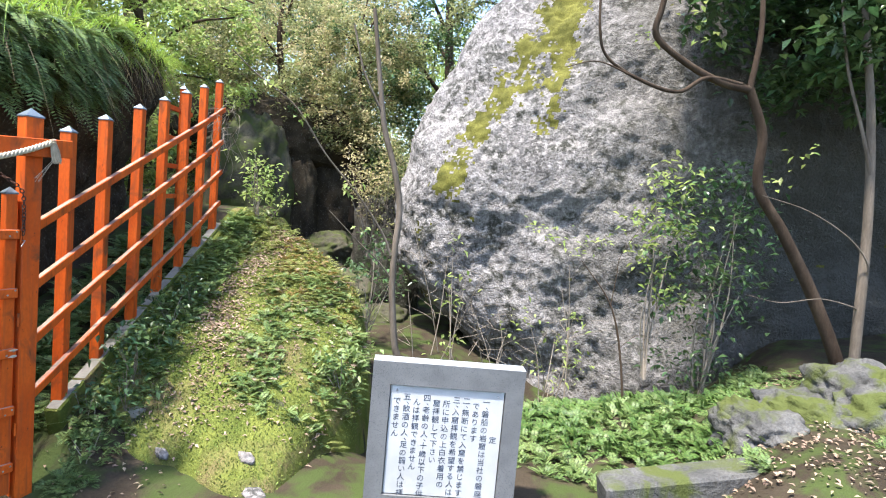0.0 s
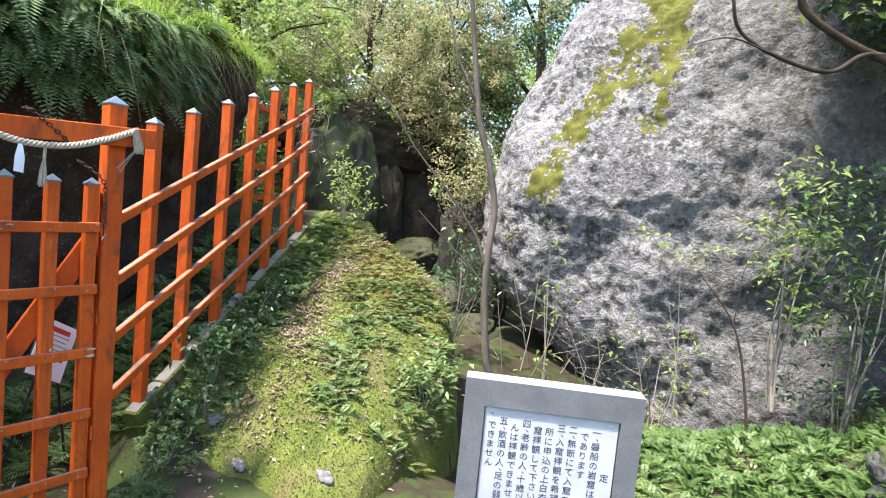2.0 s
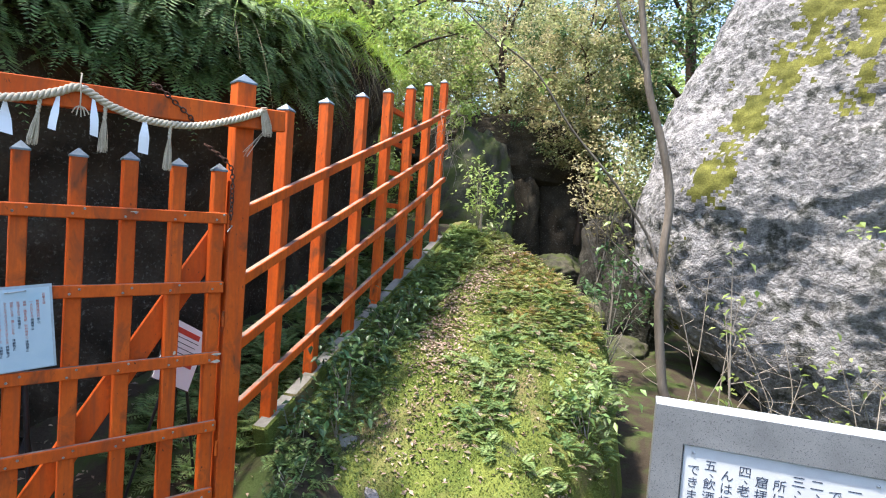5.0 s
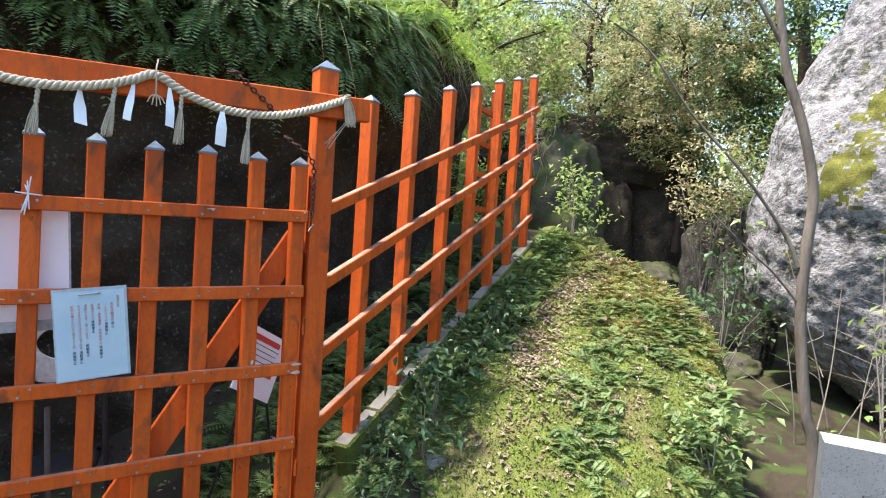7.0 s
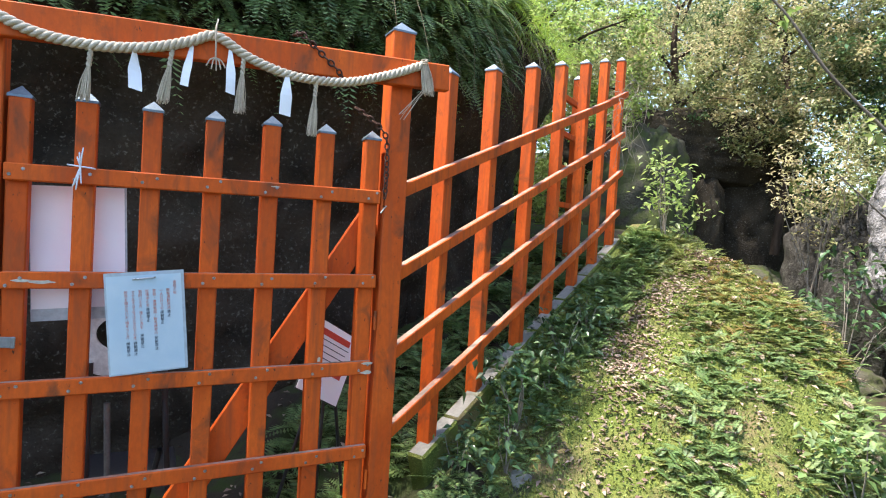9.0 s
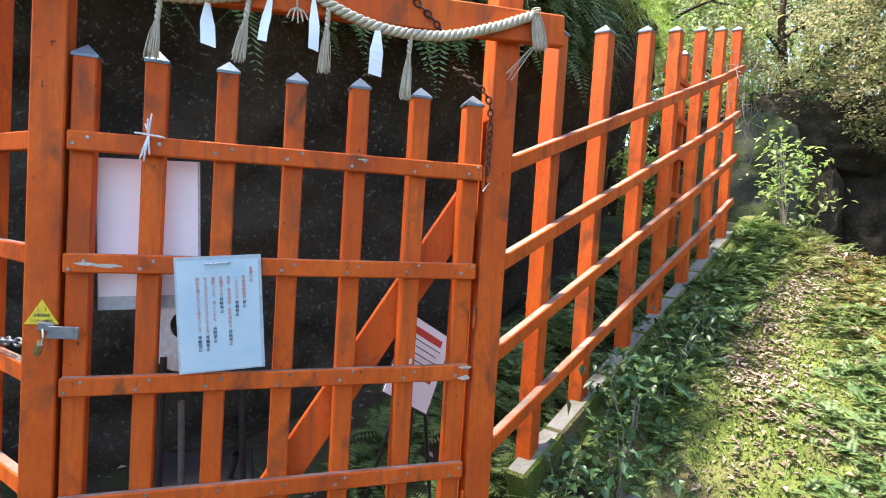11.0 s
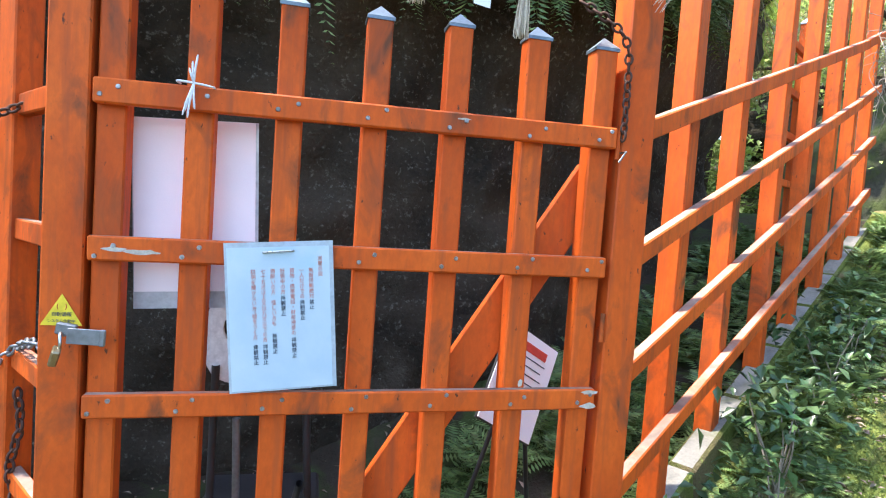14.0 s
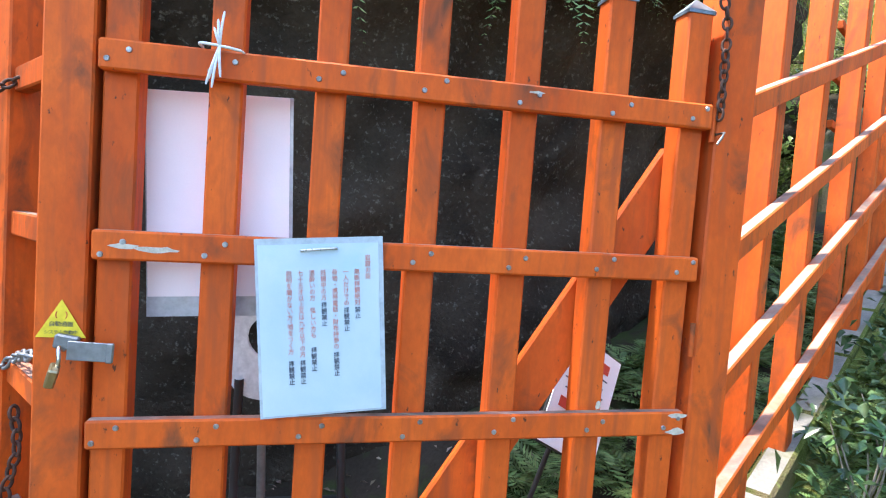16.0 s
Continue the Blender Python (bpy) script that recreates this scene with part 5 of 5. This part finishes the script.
limb_tree("tree", "thin bare sapling rising from the fern bank", [(4.33, -2.72, -0.50), (4.33, -2.70, -0.30), (4.35, -2.58, 0.51), (4.32, -2.42, 1.08), (4.20, -2.10, 1.52)], [0.015, 0.014, 0.012, 0.009, 0.004],
          [([(4.32, -2.42, 1.08), (4.36, -2.44, 1.40), (4.39, -2.46, 1.62), (4.54, -2.67, 2.05)], 0.006, 0.002),
           ([(4.35, -2.55, 0.65), (4.42, -2.70, 0.80), (4.50, -2.85, 0.78)], 0.004, 0.002)],
          [(crown(rg, [(4.15, -2.0, 1.62), (4.22, -2.05, 1.72), (4.30, -2.3, 1.75), (4.5, -2.6, 2.05), (4.1, -1.8, 1.75), (4.05, -1.6, 1.85)], np.full(6, 0.16), 11, 0.065), M_LEAFLIT, "sprays of fresh leaves")], M_BARKDARK)

# leafy bushes before the great boulder
def bush(label, base, height, reach, stems, n, per, size, m_, bark=M_TWIG):
    b = Vector(base)
    tips = cloud(n, b + Vector((0, 0, height * 0.65)), (reach, reach, height * 0.42), 0.2)
    e = empty("bush", label, "bush", b)
    runs = []
    for i in range(stems):
        t_ = Vector(tips[rg.integers(n)]) - b
        tube("stem", bend([Vector((rg.normal() * 0.02, rg.normal() * 0.02, -0.02)) * min(height, 2), t_ * 0.5 + Vector((rg.normal(), rg.normal(), 1.2)) * 0.03 * height, t_], 5), np.linspace(0.003 + 0.004 * height, 0.0025, 11), bark, e, sides=5)
    vf = crown(rg, tips, np.full(n, size * 2.6), per, size, 0.5, 0.3)
    mesh_np("foliage", vf[0] - np.array(b), vf[1], m_, e)
    return e


bush("bush with glossy dark leaves before the great boulder", (5.10, -3.30, 0.1), 2.6, 0.62, 6, 70, 15, 0.085, M_LEAF)
bush("bush with fresh bright leaves before the great boulder", (4.85, -2.72, 0.3), 2.5, 0.34, 5, 20, 16, 0.085, M_LEAFLIT)
bush("low glossy bush at the foot of the great boulder", (5.2, -3.3, -0.1), 0.8, 0.5, 6, 22, 12, 0.08, M_LEAF)
bush("bare-stemmed sapling with a few fresh leaves", (3.6, -1.05, -0.6), 2.2, 0.4, 4, 8, 8, 0.07, M_LEAFLIT)
bush("young shrub with fresh leaves below the great boulder", (4.9, -1.6, -0.7), 1.7, 0.7, 5, 14, 9, 0.075, M_LEAFLIT)
bush("shrub with yellow-green leaves at the end of the fence", (3.80, 2.05, 1.25), 1.15, 0.36, 9, 26, 14, 0.07, M_LEAFLIT)
bush("glossy dark seedling growing beside the kerb", tuple(fence_pt(0.95, 0.20, 0.40)), 0.42, 0.16, 7, 16, 9, 0.065, M_LEAF)
bush("tangled shrub with yellowing leaves before the cave rocks", (6.7, 2.35, 0.9), 2.5, 0.62, 8, 60, 22, 0.06, M_LEAFYEL)
bush("tangled olive-leaved shrub before the cave rocks", (6.8, 1.9, 0.6), 2.6, 0.55, 8, 60, 22, 0.062, M_LEAFMID)
bush("small dark-leaved shrub in the gully", (4.55, 0.75, 0.2), 1.3, 0.45, 9, 24, 12, 0.085, M_LEAF)
bush("glossy dark seedling crowding the kerb", tuple(fence_pt(1.30, 0.22, 0.48)), 0.34, 0.16, 6, 16, 9, 0.065, M_LEAF)
bush("glossy dark seedling beside the first fence post", tuple(fence_pt(0.72, 0.26, 0.28)), 0.30, 0.13, 5, 12, 8, 0.055, M_LEAF)
for s_, h_ in ((1.62, 0.34), (2.05, 0.28)):
    bush("glossy green seedling along the foot of the kerb", tuple(fence_pt(s_, 0.22, mound_z(s_, 0.22) - 0.02)), h_, 0.16, 6, 16, 9, 0.06, M_LEAF)
bush("glossy green herbs crowding the end of the kerb", tuple(fence_pt(0.50, 0.12, 0.16)), 0.34, 0.16, 6, 18, 9, 0.05, M_LEAF)
bush("small glossy herbs at the foot of the gate post", (0.42, 0.02, 0.02), 0.30, 0.14, 5, 14, 7, 0.035, M_FERN)
bush("young cedar-like seedling at the edge of the boulder", tuple(fence_pt(1.25, 1.75, 0.3)), 0.45, 0.20, 6, 16, 16, 0.06, M_FERN)

# bare twigs in front of the great boulder
runs = []
for k in range(13):
    b = Vector((rg.uniform(4.2, 5.4), rg.uniform(-2.0, 0.3), -0.6))
    h_ = rg.uniform(0.9, 2.2)
    l_ = Vector((rg.normal() * 0.25, rg.normal() * 0.35, h_))
    m_ = b + l_ * 0.5 + Vector((rg.normal() * 0.06, rg.normal() * 0.08, 0))
    runs.append((bend([b, m_, b + l_], 6), np.linspace(0.010, 0.003, 13)))
    for j in range(3):
        t_ = b.lerp(b + l_, rg.uniform(0.4, 0.9))
        runs.append((bend([t_, t_ + Vector((rg.normal() * 0.08, rg.normal() * 0.14, 0.12)), t_ + Vector((rg.normal() * 0.16, rg.normal() * 0.3, 0.25))], 4), np.linspace(0.004, 0.0015, 9)))
tagged(tubes("bare_twigs", runs, M_TWIG), "tangle of bare grey twigs before the great boulder", "twigs", kind="stuff")

# kerb slab at the foot of the slope
kerb_slab = empty("stone_slab", "long weathered stone slab edging the foot of the slope", "stone", (2.29, -3.42, 0.20))
m, l = span((-0.26, 0.46, -0.07), (0.26, -0.46, 0.12))
bm = bmesh.new()
box(bm, l, 0.26, 0.30, m, 0.02)
part("slab", bm, M_OUTCROP, kerb_slab)

# herbs at the foot of the kerb, dry vine on the last posts
sp = []
for i in range(60):
    s, d = rg.uniform(0.0, 1.0), rg.uniform(0.08, 0.34)
    p_ = fence_pt(s, d, 0)
    sp.append((p_.x, p_.y, surface_z(p_.x, p_.y)))
stuff("herbs", ferns(rg, sp, 5, (0.07, 0.16), (0.3, 1.1), (0.2, 0.6)), M_FERN, "small green herbs between the kerb and the boulder", "herb")
runs = []
for i in range(34):
    s = rg.uniform(3.1, 3.75)
    p_ = fence_pt(s, rg.uniform(-0.02, 0.10), rg.uniform(2.45, 3.0) + 0.1 * (s - 3.2))
    q_ = p_ + Vector((rg.normal() * 0.16, rg.normal() * 0.12, -rg.uniform(0.1, 0.6)))
    runs.append((bend([p_, p_.lerp(q_, 0.35) + Vector((rg.normal() * 0.05, rg.normal() * 0.05, 0.05)), p_.lerp(q_, 0.7) + Vector((rg.normal() * 0.06, rg.normal() * 0.06, 0)), q_], 5), rg.uniform(0.0012, 0.0032)))
tagged(tubes("dry_vine", runs, M_TWIG, None, "", 4), "dry grey vine tangled over the last fence posts", "vine", kind="stuff")

# trees added overhead to shade the gate, the mossy boulder and the great boulder
full_tree("unseen slender tree leaning from the cliff over the mossy boulder", (-1.3, 4.8, 3.7), 3.0, 1.7, 0.10, 0.1, [(M_LEAF, 26, 35, 0.11, "dark leaves")], low=0.3, lean=(1.2, -2.2))
full_tree("unseen tall dark tree leaning over the gate from the cliff", (-4.6, 3.6, 3.5), 5.5, 2.0, 0.16, 0.1, [(M_LEAF, 105, 62, 0.13, "dark leaves")], low=0.35, lean=(1.6, -1.6))
full_tree("tall tree rising on the slope", (5.2, -7.0, 1.6), 6.8, 2.4, 0.18, 0.1, [(M_LEAF, 420, 80, 0.13, "dark leaves")], low=0.25, lean=(0.6, 3.6))
# woods all around
P_, = [np.array([(r_ * math.cos(a_), r_ * math.sin(a_), ground_z(r_ * math.cos(a_), r_ * math.sin(a_)) + h_) for r_, a_, h_ in zip(rg.uniform(14, 26, 1600), rg.uniform(-0.75, 2.6, 1600), rg.uniform(0, 5.6, 1600))])]
stuff("far_woods", crown(rg, P_, np.full(1600, 1.2), 45, 0.26), M_LEAFLIT, "bright green woods on the surrounding hillside", "woods")
